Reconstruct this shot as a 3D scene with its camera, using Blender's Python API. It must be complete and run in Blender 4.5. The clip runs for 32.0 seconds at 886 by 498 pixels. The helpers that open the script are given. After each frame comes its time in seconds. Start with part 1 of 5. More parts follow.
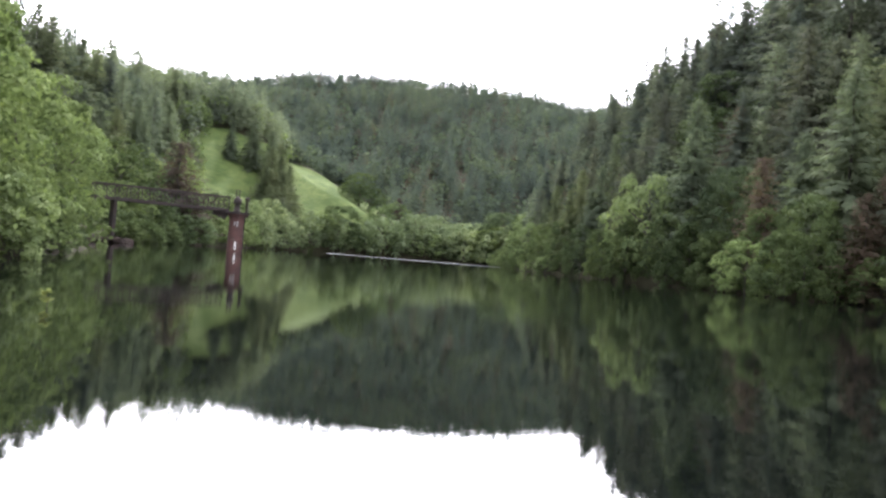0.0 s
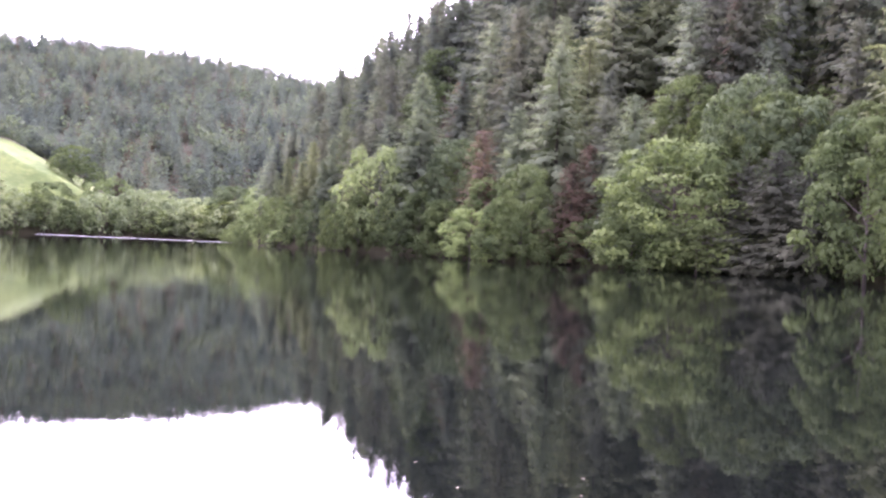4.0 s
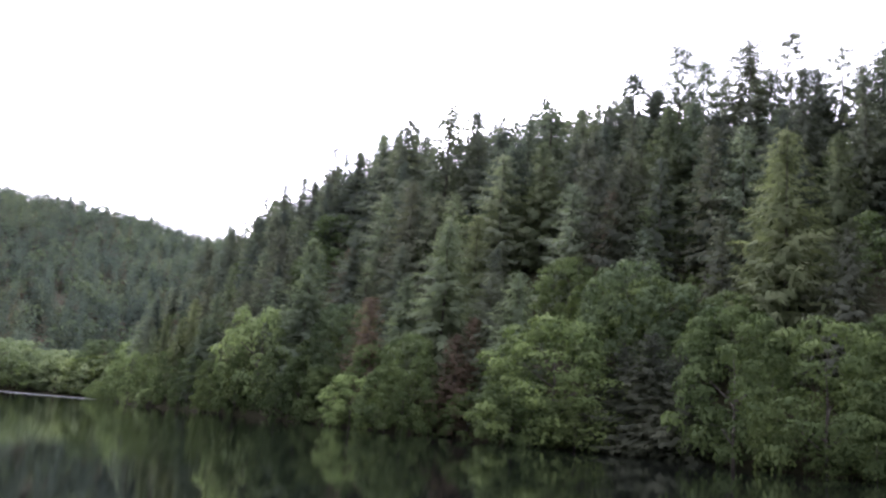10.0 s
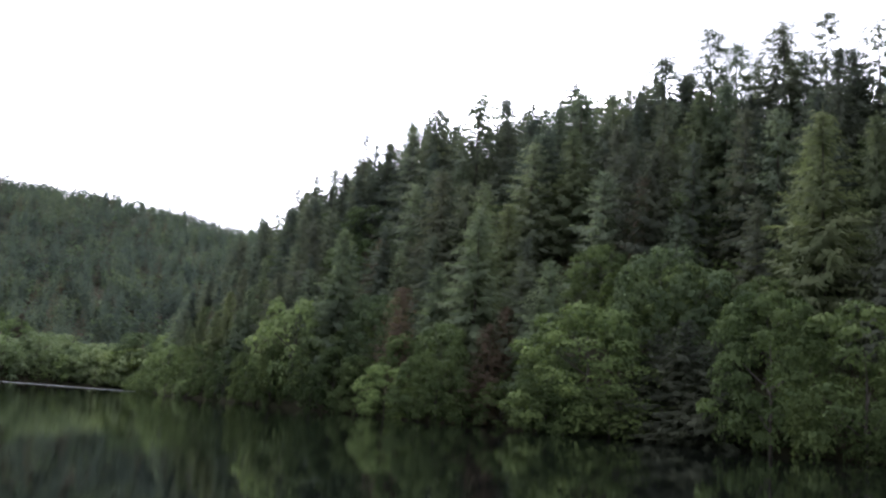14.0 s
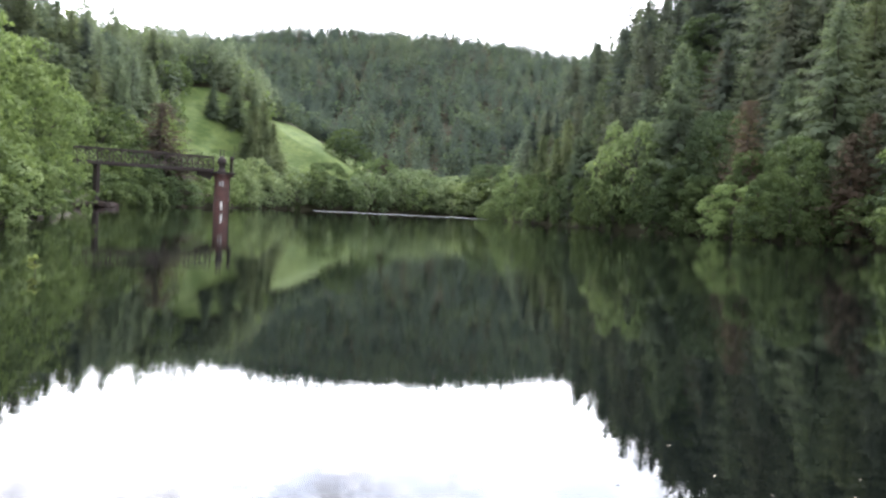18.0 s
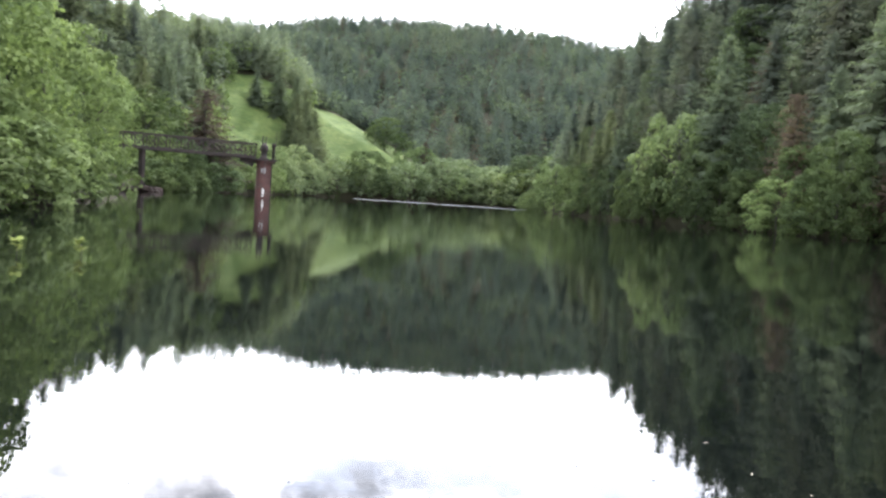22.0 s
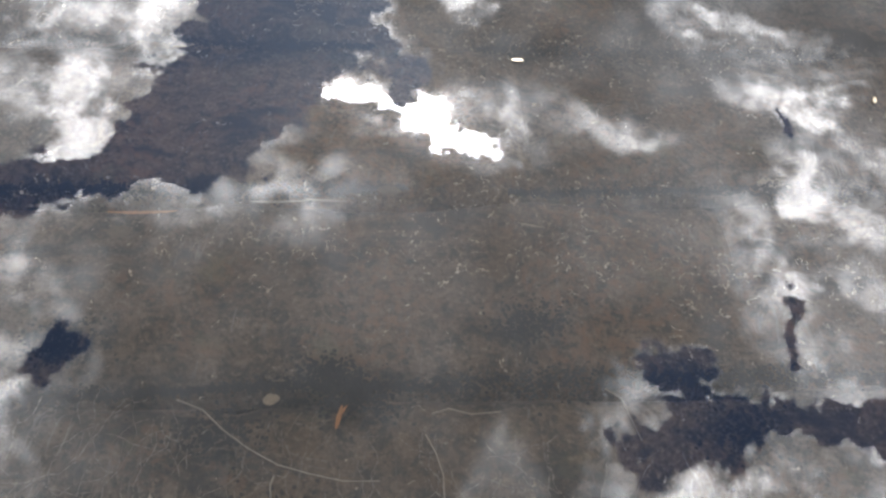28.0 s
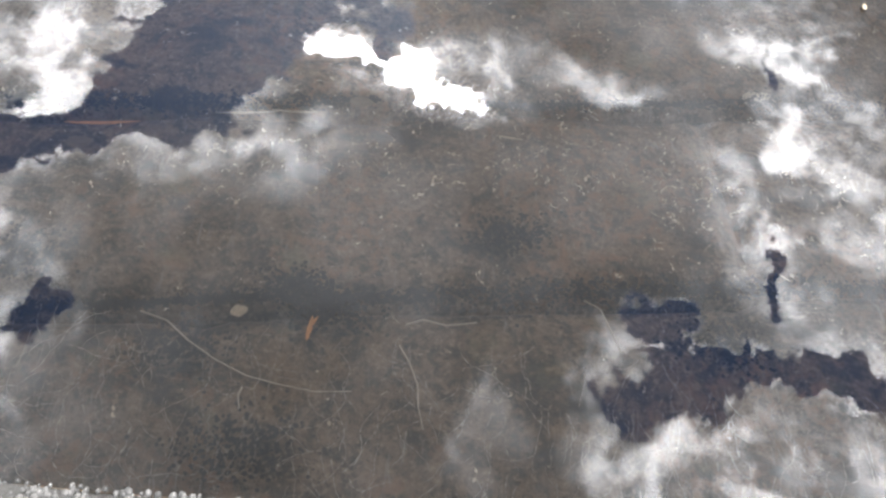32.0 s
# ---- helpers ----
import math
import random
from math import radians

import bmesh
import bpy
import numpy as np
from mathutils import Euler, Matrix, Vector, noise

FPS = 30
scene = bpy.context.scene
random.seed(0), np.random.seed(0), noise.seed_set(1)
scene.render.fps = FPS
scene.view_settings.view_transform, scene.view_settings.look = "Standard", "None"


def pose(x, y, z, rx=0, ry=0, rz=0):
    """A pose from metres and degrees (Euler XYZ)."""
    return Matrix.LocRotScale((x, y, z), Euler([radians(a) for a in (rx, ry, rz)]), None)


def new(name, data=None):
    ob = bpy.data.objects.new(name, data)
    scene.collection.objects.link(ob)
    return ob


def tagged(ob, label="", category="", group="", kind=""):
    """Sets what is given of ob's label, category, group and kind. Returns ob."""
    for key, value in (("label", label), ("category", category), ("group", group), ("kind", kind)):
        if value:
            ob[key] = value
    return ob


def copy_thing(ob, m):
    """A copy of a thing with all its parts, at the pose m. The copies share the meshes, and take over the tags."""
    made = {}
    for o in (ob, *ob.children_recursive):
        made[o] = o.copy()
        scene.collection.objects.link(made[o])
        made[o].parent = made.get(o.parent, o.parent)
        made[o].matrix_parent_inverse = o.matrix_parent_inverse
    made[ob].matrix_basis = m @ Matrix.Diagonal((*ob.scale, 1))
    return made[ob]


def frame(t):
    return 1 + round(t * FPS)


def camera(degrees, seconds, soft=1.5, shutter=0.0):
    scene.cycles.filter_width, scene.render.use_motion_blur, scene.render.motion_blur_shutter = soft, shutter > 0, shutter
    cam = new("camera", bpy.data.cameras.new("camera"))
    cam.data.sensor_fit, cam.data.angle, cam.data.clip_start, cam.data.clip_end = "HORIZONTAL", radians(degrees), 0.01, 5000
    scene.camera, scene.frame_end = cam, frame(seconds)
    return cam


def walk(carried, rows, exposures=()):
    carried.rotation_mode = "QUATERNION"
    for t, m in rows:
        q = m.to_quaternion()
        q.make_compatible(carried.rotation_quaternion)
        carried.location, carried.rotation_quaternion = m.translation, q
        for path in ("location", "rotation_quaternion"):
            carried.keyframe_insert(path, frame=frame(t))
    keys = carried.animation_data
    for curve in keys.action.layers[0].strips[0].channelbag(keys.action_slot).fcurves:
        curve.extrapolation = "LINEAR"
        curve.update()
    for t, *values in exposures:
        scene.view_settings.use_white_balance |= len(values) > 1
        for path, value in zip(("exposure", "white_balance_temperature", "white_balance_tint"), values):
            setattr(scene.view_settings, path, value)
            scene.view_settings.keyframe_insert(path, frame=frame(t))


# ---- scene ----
# The way of the camera: seconds, place in metres, turn in degrees.
PATH = (
    (0, 0.000, 0.000, 1.450, 90.51, -4.69, -0.04),
    (0.5, 0.000, 0.000, 1.450, 90.43, -3.92, -1.91),
    (1, 0.000, 0.000, 1.450, 90.02, -3.40, -3.67),
    (1.5, 0.000, 0.000, 1.450, 89.97, -4.09, -5.87),
    (2, 0.000, 0.000, 1.450, 89.86, -3.52, -8.06),
    (2.5, 0.000, 0.000, 1.450, 89.61, -3.54, -10.64),
    (3, 0.000, 0.000, 1.450, 89.62, -3.21, -13.68),
    (3.5, 0.000, 0.000, 1.450, 89.86, -3.16, -15.70),
    (4, 0.000, 0.000, 1.450, 89.79, -2.63, -17.87),
    (4.5, 0.000, 0.000, 1.450, 90.07, -2.66, -20.03),
    (6.5, 0.000, 0.000, 1.450, 92.62, -3.68, -24.76),
    (7, 0.000, 0.000, 1.450, 94.12, -3.87, -25.23),
    (7.5, 0.000, 0.000, 1.450, 95.51, -3.94, -25.46),
    (8, 0.000, 0.000, 1.450, 97.13, -4.07, -25.99),
    (8.5, 0.000, 0.000, 1.450, 98.41, -4.50, -26.49),
    (9, 0.000, 0.000, 1.450, 99.51, -4.87, -26.47),
    (9.5, 0.000, 0.000, 1.450, 101.35, -4.83, -26.24),
    (10, 0.000, 0.000, 1.450, 101.59, -4.95, -25.83),
    (10.5, 0.000, 0.000, 1.450, 101.47, -5.30, -25.66),
    (11, 0.000, 0.000, 1.450, 101.36, -4.91, -25.08),
    (11.5, 0.000, 0.000, 1.450, 100.77, -4.77, -24.60),
    (12, 0.000, 0.000, 1.450, 100.80, -4.81, -24.58),
    (12.5, 0.000, 0.000, 1.450, 100.67, -5.01, -24.66),
    (13, 0.000, 0.000, 1.450, 100.75, -4.72, -24.36),
    (13.5, 0.000, 0.000, 1.450, 100.94, -4.73, -24.47),
    (15.5, 0.000, 0.000, 1.450, 97.85, -2.59, -14.32),
    (16, 0.000, 0.000, 1.450, 96.11, -2.22, -10.47),
    (16.5, 0.000, 0.000, 1.450, 94.33, -2.18, -6.42),
    (17, 0.000, 0.000, 1.450, 91.41, -2.17, -3.75),
    (17.5, 0.000, 0.000, 1.450, 89.06, -2.40, -1.84),
    (18, 0.000, 0.000, 1.450, 87.43, -2.85, -0.87),
    (18.5, 0.000, 0.000, 1.450, 86.73, -3.17, 0.71),
    (19, 0.000, 0.000, 1.450, 86.59, -3.39, 1.23),
    (19.5, 0.000, 0.000, 1.450, 86.44, -3.65, 1.44),
    (20, 0.000, 0.000, 1.450, 86.64, -3.59, 1.64),
    (20.5, 0.000, 0.000, 1.450, 86.83, -3.49, 1.70),
    (21, 0.000, 0.000, 1.450, 86.83, -3.70, 1.79),
    (21.5, 0.000, 0.000, 1.450, 86.73, -3.76, 1.77),
    (22, 0.000, 0.000, 1.450, 86.59, -3.82, 1.79),
    (22.5, 0.000, 0.000, 1.450, 86.13, -4.55, 1.85),
    (23, 0.000, 0.000, 1.450, 83.64, -3.73, 2.08),
    (23.5, 0.000, 0.000, 1.450, 77.74, -6.09, 1.39),
    (24, 0.000, 0.000, 1.450, 71.83, -8.39, 1.21),
    (24.5, 0.000, 0.000, 1.450, 64.31, -6.05, 0.47),
    (25.5, 0.000, 0.000, 1.450, 52.77, -6.92, 1.76),
    (26, 0.000, 0.000, 1.450, 46.83, -5.65, 2.68),
    (26.5, -0.005, -0.139, 1.394, 41.20, -5.72, 3.37),
    (28.5, 0.030, -0.050, 1.289, 29.57, -5.66, 4.35),
    (29, 0.042, -0.075, 1.271, 29.27, -5.80, 4.09),
    (29.5, 0.045, -0.073, 1.258, 28.90, -5.95, 3.98),
    (30, 0.044, -0.082, 1.246, 28.62, -6.06, 3.90),
    (30.5, 0.045, -0.095, 1.233, 28.34, -6.17, 3.81),
    (31, 0.048, -0.098, 1.225, 28.12, -6.26, 3.74),
    (31.5, 0.045, -0.105, 1.218, 27.90, -6.35, 3.67),
    (32, 0.048, -0.108, 1.214, 27.79, -6.40, 3.64),
)
EXPOSURES = (
    (0, 2.6, 6150, 20), (2, 2.95, 6100, 40), (4, 3.72, 5950, 54), (7, 3.95, 5900, 56), (8, 3.82, 5900, 53), (9, 3.3, 5950, 45), (10, 2.42, 5900, 28), (11, 1.98, 5900, 22), (12, 1.92, 5900, 20), (13, 1.88, 5900, 20), (16, 1.72, 5950, 16), (17, 2.2, 6050, 16), (19, 2.8, 6050, 16), (22.5, 2.8, 6050, 15), (23, 2.75, 6050, 12), (23.5, 1.75, 6100, 12), (24, 0.85, 6200, 12), (25, 1.3, 6300, 14), (26, 2.1, 6500, 16), (28, 3.05, 6350, 12), (32, 3.3, 6350, 12),
)
cam = camera(55.1, 32.0, soft=2.5)
walk(cam, [(t, pose(x, y, z, rx, ry, rz)) for t, x, y, z, rx, ry, rz in PATH], EXPOSURES)

# ---- sky and sun ----
SUN_AZ, SUN_EL = 2.4, 50.2        # degrees, from +y towards +x, and above the horizon


class Nodes:
    """Short hand for a node tree."""

    def __init__(self, tree):
        self.t, self.n, self.l = tree, tree.nodes, tree.links

    def add(self, kind, inputs=(), **settings):
        node = self.n.new(kind)
        for key, value in settings.items():
            setattr(node, key, value)
        for key, value in dict(inputs).items():
            self.put(value, node.inputs[key])
        return node

    def put(self, value, socket):
        if isinstance(value, bpy.types.NodeSocket):
            self.l.new(value, socket)
        else:
            socket.default_value = value

    def math(self, op, a, b=0.0, c=0.0, clamp=False):
        return self.add("ShaderNodeMath", {0: a, 1: b, 2: c}, operation=op, use_clamp=clamp).outputs[0]

    def vec(self, op, a, b=(0, 0, 0)):
        node = self.add("ShaderNodeVectorMath", {0: a, 1: b}, operation=op)
        return node.outputs["Value" if op in ("LENGTH", "DOT_PRODUCT", "DISTANCE") else "Vector"]

    def remap(self, v, a, b, c=0.0, d=1.0, smooth=True):
        node = self.add("ShaderNodeMapRange", {0: v, 1: a, 2: b, 3: c, 4: d})
        node.interpolation_type = "SMOOTHSTEP" if smooth else "LINEAR"
        return node.outputs[0]

    def noise(self, v, scale, detail=4.0, rough=0.55, warp=0.0):
        node = self.add("ShaderNodeTexNoise", {"Vector": v, "Scale": scale, "Detail": detail, "Roughness": rough, "Distortion": warp})
        return node.outputs["Fac"]

    def mix(self, f, a, b, mode="MIX"):
        node = self.add("ShaderNodeMix", data_type="RGBA", blend_type=mode)
        self.put(f, node.inputs[0])
        for value, socket in ((a, node.inputs[6]), (b, node.inputs[7])):
            self.put(value if isinstance(value, bpy.types.NodeSocket) else (*value[:3], 1), socket)
        return node.outputs[2]


def make_sky():
    world = bpy.data.worlds.new("sky")
    scene.world = world
    world.use_nodes = True
    g = Nodes(world.node_tree)
    g.n.clear()
    way = g.add("ShaderNodeTexCoord").outputs["Generated"]
    x, y, z = g.add("ShaderNodeSeparateXYZ", {0: way}).outputs[:3]
    up = g.math("MAXIMUM", z, 0.06)
    flat = g.add("ShaderNodeCombineXYZ", {0: g.math("DIVIDE", x, up), 1: g.math("DIVIDE", y, up)}).outputs[0]
    # the billowed edges of the clouds: soft spots in the plane of the clouds, broken up at three sizes
    rag = g.add("ShaderNodeTexNoise", {"Vector": flat, "Scale": 6.0, "Detail": 5.0, "Roughness": 0.6})
    span = g.math("MAXIMUM", g.math("MULTIPLY", g.vec("LENGTH", flat), 0.75), 0.7)
    warp = g.vec("MULTIPLY", g.vec("SUBTRACT", rag.outputs["Color"], (0.5, 0.5, 0.5)), (0.34, 0.34, 0.0))
    fray = g.add("ShaderNodeTexNoise", {"Vector": flat, "Scale": 26.0, "Detail": 4.0, "Roughness": 0.6})
    warp = g.vec("ADD", warp, g.vec("MULTIPLY", g.vec("SUBTRACT", fray.outputs["Color"], (0.5, 0.5, 0.5)), (0.13, 0.13, 0.0)))
    at = g.vec("ADD", flat, g.add("ShaderNodeVectorMath", {0: warp, "Scale": span}, operation="SCALE").outputs["Vector"])
    el = g.math("MULTIPLY", g.math("ARCSINE", g.math("MINIMUM", z, 0.9999)), 57.2958)
    lower = g.remap(el, 40.0, 28.0)
    stood = g.vec("MULTIPLY", way, (1.0, 1.0, 1.25))
    curl = g.math("ADD", g.math("MULTIPLY", g.noise(flat, 13.0, 7.0, 0.62, 0.5), g.math("SUBTRACT", 1.0, lower)), g.math("MULTIPLY", g.noise(stood, 15.0, 7.0, 0.62, 0.1), lower))
    knob = g.add("ShaderNodeTexVoronoi", {"Vector": g.vec("ADD", flat, warp), "Scale": 17.0}).outputs["Distance"]
    knob = g.math("ADD", g.math("MULTIPLY", knob, g.math("SUBTRACT", 1.0, lower)), g.math("MULTIPLY", g.add("ShaderNodeTexVoronoi", {"Vector": g.vec("ADD", stood, g.vec("MULTIPLY", warp, (0.4, 0.4, 0.4))), "Scale": 19.0}).outputs["Distance"], lower))
    rough = g.math("ADD", g.math("MULTIPLY", g.math("SUBTRACT", curl, 0.5), 2.2), g.math("MULTIPLY", g.math("SUBTRACT", 0.42, knob), 0.9))

    def blobs(spots, edge=0.35):
        total = None
        for cx, cy, rx, ry, turn in spots:
            d = g.vec("SUBTRACT", at, (cx, cy, 0))
            if turn:
                d = g.add("ShaderNodeVectorRotate", {"Vector": d, "Angle": radians(-turn)}, rotation_type="Z_AXIS").outputs[0]
            r = g.vec("LENGTH", g.vec("MULTIPLY", d, (1 / rx, 1 / ry, 0)))
            v = g.remap(r, 1 - edge, 1 + edge, 1.0, 0.0)
            total = v if total is None else g.math("MAXIMUM", total, v)
        return total

    # gaps of blue, as centre, half sizes and turn in the plane of the clouds
    open_sky = blobs(((-0.21, 1.03, 0.14, 0.12, 0), (-0.26, 0.89, 0.15, 0.10, 20), (-0.34, 0.75, 0.12, 0.08, 25), (-0.47, 0.655, 0.14, 0.055, 15), (-0.05, 0.92, 0.035, 0.06, 0), (-0.64, 0.58, 0.14, 0.05, 10),
                      (0.365, 0.455, 0.03, 0.04, 0), (0.42, 0.385, 0.12, 0.045, 5), (0.61, 0.40, 0.075, 0.04, 10), (0.565, 0.91, 0.018, 0.035, 0), (0.535, 0.53, 0.013, 0.05, 0), (-0.41, 0.42, 0.024, 0.04, 0)), 0.5)
    gaps = g.remap(g.math("SUBTRACT", open_sky, g.math("MULTIPLY", rough, 0.5)), 0.40, 0.50)
    rim = g.remap(g.math("SUBTRACT", open_sky, g.math("MULTIPLY", rough, 0.4)), 0.12, 0.5)
    high = blobs(((-0.4, 2.95, 0.2, 0.3, 0), (0.1, 3.05, 0.26, 0.28, 0), (0.66, 2.95, 0.3, 0.5, 0), (0.85, 2.08, 0.34, 0.14, -20), (1.25, 1.85, 0.34, 0.14, -20)), 0.8)
    # bright billows, fainter ones, and the white heart where the sun stands behind the cloud
    billow = blobs(((0.03, 0.83, 0.12, 0.05, 0), (-0.11, 0.85, 0.07, 0.035, 0), (-0.5, 0.76, 0.06, 0.1, 0), (-0.43, 0.94, 0.08, 0.05, 0), (-0.18, 1.23, 0.13, 0.05, 0), (0.60, 0.95, 0.1, 0.045, -10), (0.60, 0.80, 0.04, 0.1, 10), (0.33, 1.68, 0.06, 0.15, 0),
                    (0.41, 0.28, 0.13, 0.06, 0), (0.9, 2.35, 0.4, 0.12, -15), (0.55, 0.59, 0.04, 0.06, 0), (0.07, 1.1, 0.035, 0.06, 0), (0.85, 1.72, 0.16, 0.05, -18), (0.36, 2.1, 0.07, 0.1, 0), (1.15, 2.6, 0.32, 0.22, -30), (1.0, 2.0, 0.18, 0.08, -20), (1.45, 2.2, 0.3, 0.26, 0), (0.62, 2.35, 0.08, 0.2, 0)), 0.7)
    faint = blobs(((-0.62, 1.15, 0.2, 0.32, 0), (-0.22, 0.67, 0.13, 0.055, 5), (0.53, 0.66, 0.07, 0.1, 0), (-0.48, 0.33, 0.09, 0.18, 0), (0.14, 0.29, 0.03, 0.05, 0), (0.5, 1.12, 0.16, 0.04, -35), (0.3, 0.86, 0.1, 0.03, 0), (-0.8, 1.57, 0.2, 0.12, 0),
                   (0.62, 0.5, 0.09, 0.07, 0), (0.31, 0.4, 0.03, 0.06, 0), (0.68, 0.72, 0.1, 0.16, 0), (-0.6, 0.75, 0.12, 0.1, 0), (0.6, 0.28, 0.1, 0.05, 0), (0.5, 1.95, 0.2, 0.28, 0), (-0.75, 1.42, 0.28, 0.2, 0), (-0.5, 1.0, 0.14, 0.14, 0)), 0.8)
    lumps = g.remap(rough, -0.45, 0.45, 0.25, 1.6)
    white = g.math("MINIMUM", g.math("MULTIPLY", g.math("MAXIMUM", g.math("MAXIMUM", billow, g.math("MULTIPLY", faint, 0.6)), g.math("MULTIPLY", rim, 0.6)), lumps), 1.4)
    white = g.math("ADD", g.math("MULTIPLY", white, 0.85), g.math("MULTIPLY", g.remap(white, 0.2, 1.0), 0.2))
    puffs = g.mix(g.remap(el, 26.0, 40.0), g.noise(g.vec("MULTIPLY", way, (1.0, 1.0, 1.5)), 5.0, 7.0, 0.58, 0.1), g.noise(flat, 3.2, 4.0, 0.55, 0.3))
    wav = g.math("ADD", el, g.math("MULTIPLY", g.math("SUBTRACT", g.noise(g.vec("MULTIPLY", way, (1.0, 1.0, 1.2)), 10.0, 7.0, 0.62, 0.1), 0.5), 22.0))
    low = g.remap(wav, 17.0, 23.0, 1.0, 0.0)      # the bright sky low down, towards the light
    grey = g.math("MULTIPLY", g.remap(puffs, 0.3, 0.75, 0.3, 0.78), g.math("MULTIPLY", g.math("MULTIPLY", g.remap(el, 22.0, 32.0, 1.4, 0.96), g.remap(el, 38.0, 52.0, 1.0, 1.3)), g.remap(el, 55.0, 70.0, 1.0, 0.55)))
    heart = blobs(((0.045, 0.815, 0.085, 0.03, 5), (-0.02, 0.845, 0.06, 0.03, 0), (-0.1, 0.85, 0.05, 0.02, 0)), 0.5)
    core = g.remap(g.math("ADD", heart, g.math("MULTIPLY", rough, 0.5)), 0.48, 0.72)
    tone = g.math("ADD", g.math("ADD", g.math("MULTIPLY", grey, g.remap(rough, -0.6, 0.6, 0.78, 1.25)), g.math("MULTIPLY", white, 2.9)), g.math("MULTIPLY", core, 16.0))
    sheet = g.mix(white, (0.95, 0.97, 1.0), (1.0, 0.985, 0.97))
    cloud = g.mix(1.0, sheet, g.add("ShaderNodeCombineXYZ", {0: tone, 1: tone, 2: tone}).outputs[0], "MULTIPLY")
    sky = g.add("ShaderNodeTexSky", sky_type="NISHITA", sun_disc=False, sun_elevation=radians(SUN_EL), sun_rotation=radians(SUN_AZ)).outputs[0]
    blue = g.mix(1.0, sky, (0.034, 0.046, 0.062), "MULTIPLY")
    over = g.mix(gaps, cloud, blue)
    tall = g.vec("MULTIPLY", way, (1.0, 1.0, 1.3))
    haze = g.remap(g.noise(tall, 9.0, 7.0, 0.58, 0.1), 0.34, 0.66, 0.85, 2.4)
    haze = g.math("MULTIPLY", haze, g.remap(y, -0.35, 0.75, 0.28, 1.1))       # brightest below the sun
    bright = g.add("ShaderNodeCombineXYZ", {0: haze, 1: haze, 2: haze}).outputs[0]
    veil = g.mix(high, bright, (0.92, 1.0, 1.14))
    full = g.mix(low, over, veil)
    out = g.add("ShaderNodeOutputWorld")
    back = g.add("ShaderNodeBackground", {"Color": full, "Strength": 1.0})
    g.l.new(back.outputs[0], out.inputs[0])


make_sky()
sun = new("sun", bpy.data.lights.new("sun", "SUN"))
sun.data.energy, sun.data.angle, sun.data.color = 1.25, radians(0.6), (1.0, 0.95, 0.86)
sun.matrix_world = pose(0, 0, 120, SUN_EL - 90, 0, -SUN_AZ)

# ---- materials ----


def material(name, build):
    m = bpy.data.materials.new(name)
    m.use_nodes = True
    g = Nodes(m.node_tree)
    g.n.clear()
    surface = build(g)
    g.l.new(surface, g.add("ShaderNodeOutputMaterial").inputs[0])
    return m


def here(g):
    return g.add("ShaderNodeTexCoord").outputs["Object"]


def ground_place(g):
    return g.add("ShaderNodeNewGeometry").outputs["Position"]


def rough_stuff(name, a, b, scale, roughness=0.8, bump=0.3, fine=None, metal=0.0, spots=None, gloss=0.5):
    """A matt surface with broad patches, fine grain and relief."""
    def build(g):
        p = here(g)
        broad = g.noise(p, scale, 5.0, 0.6)
        grain = g.noise(p, fine or scale * 9, 6.0, 0.65)
        c = g.mix(g.remap(broad, 0.3, 0.7), a, b)
        c = g.mix(g.remap(grain, 0.35, 0.75, 0.0, 0.6), c, [v * 0.55 for v in a])
        if spots:
            c = g.mix(g.remap(g.noise(p, scale * 2.3, 4.0, 0.7), 0.56, 0.66), c, spots)
        h = g.add("ShaderNodeBump", {"Height": grain, "Strength": bump, "Distance": 0.02}).outputs[0]
        return g.add("ShaderNodeBsdfPrincipled", {"Base Color": c, "Roughness": roughness, "Metallic": metal, "Normal": h, "Specular IOR Level": gloss}).outputs[0]
    return material(name, build)


def leafage(name, dark, light, glow=0.3, rough=0.85, speck=0.35, dull=0.0, vary=0.35):
    """Leaves: each one varies, and each tree varies; light comes through."""
    def build(g):
        one = g.add("ShaderNodeNewGeometry").outputs["Random Per Island"]
        tree = g.add("ShaderNodeObjectInfo").outputs["Random"]
        patch = g.noise(ground_place(g), 0.35, 3.0)
        v = g.math("ADD", g.math("MULTIPLY", one, speck), g.math("MULTIPLY", g.remap(patch, 0.3, 0.7), 1 - speck))
        c = g.mix(v, dark, light)
        c = g.mix(1.0, c, g.mix(g.remap(g.noise(ground_place(g), 0.035, 3.0), 0.35, 0.65), (0.78, 0.8, 0.84), (1.16, 1.14, 1.06)), "MULTIPLY")
        c = g.mix(vary, c, g.mix(1.0, c, g.mix(tree, (0.7, 0.75, 0.82), (1.28, 1.2, 1.04)), "MULTIPLY"))
        if dull:
            odd = g.math("FRACT", g.math("MULTIPLY", tree, 7.31))
            c = g.mix(g.remap(odd, 0.6, 1.0, 0.0, dull), c, (0.08, 0.08, 0.058))
        base = g.add("ShaderNodeBsdfPrincipled", {"Base Color": c, "Roughness": rough, "Specular IOR Level": 0.03})
        thin = g.add("ShaderNodeBsdfTranslucent", {"Color": g.mix(1.0, c, (1.05, 1.12, 0.84), "MULTIPLY")})
        return g.add("ShaderNodeMixShader", {0: glow, 1: base.outputs[0], 2: thin.outputs[0]}).outputs[0]
    return material(name, build)


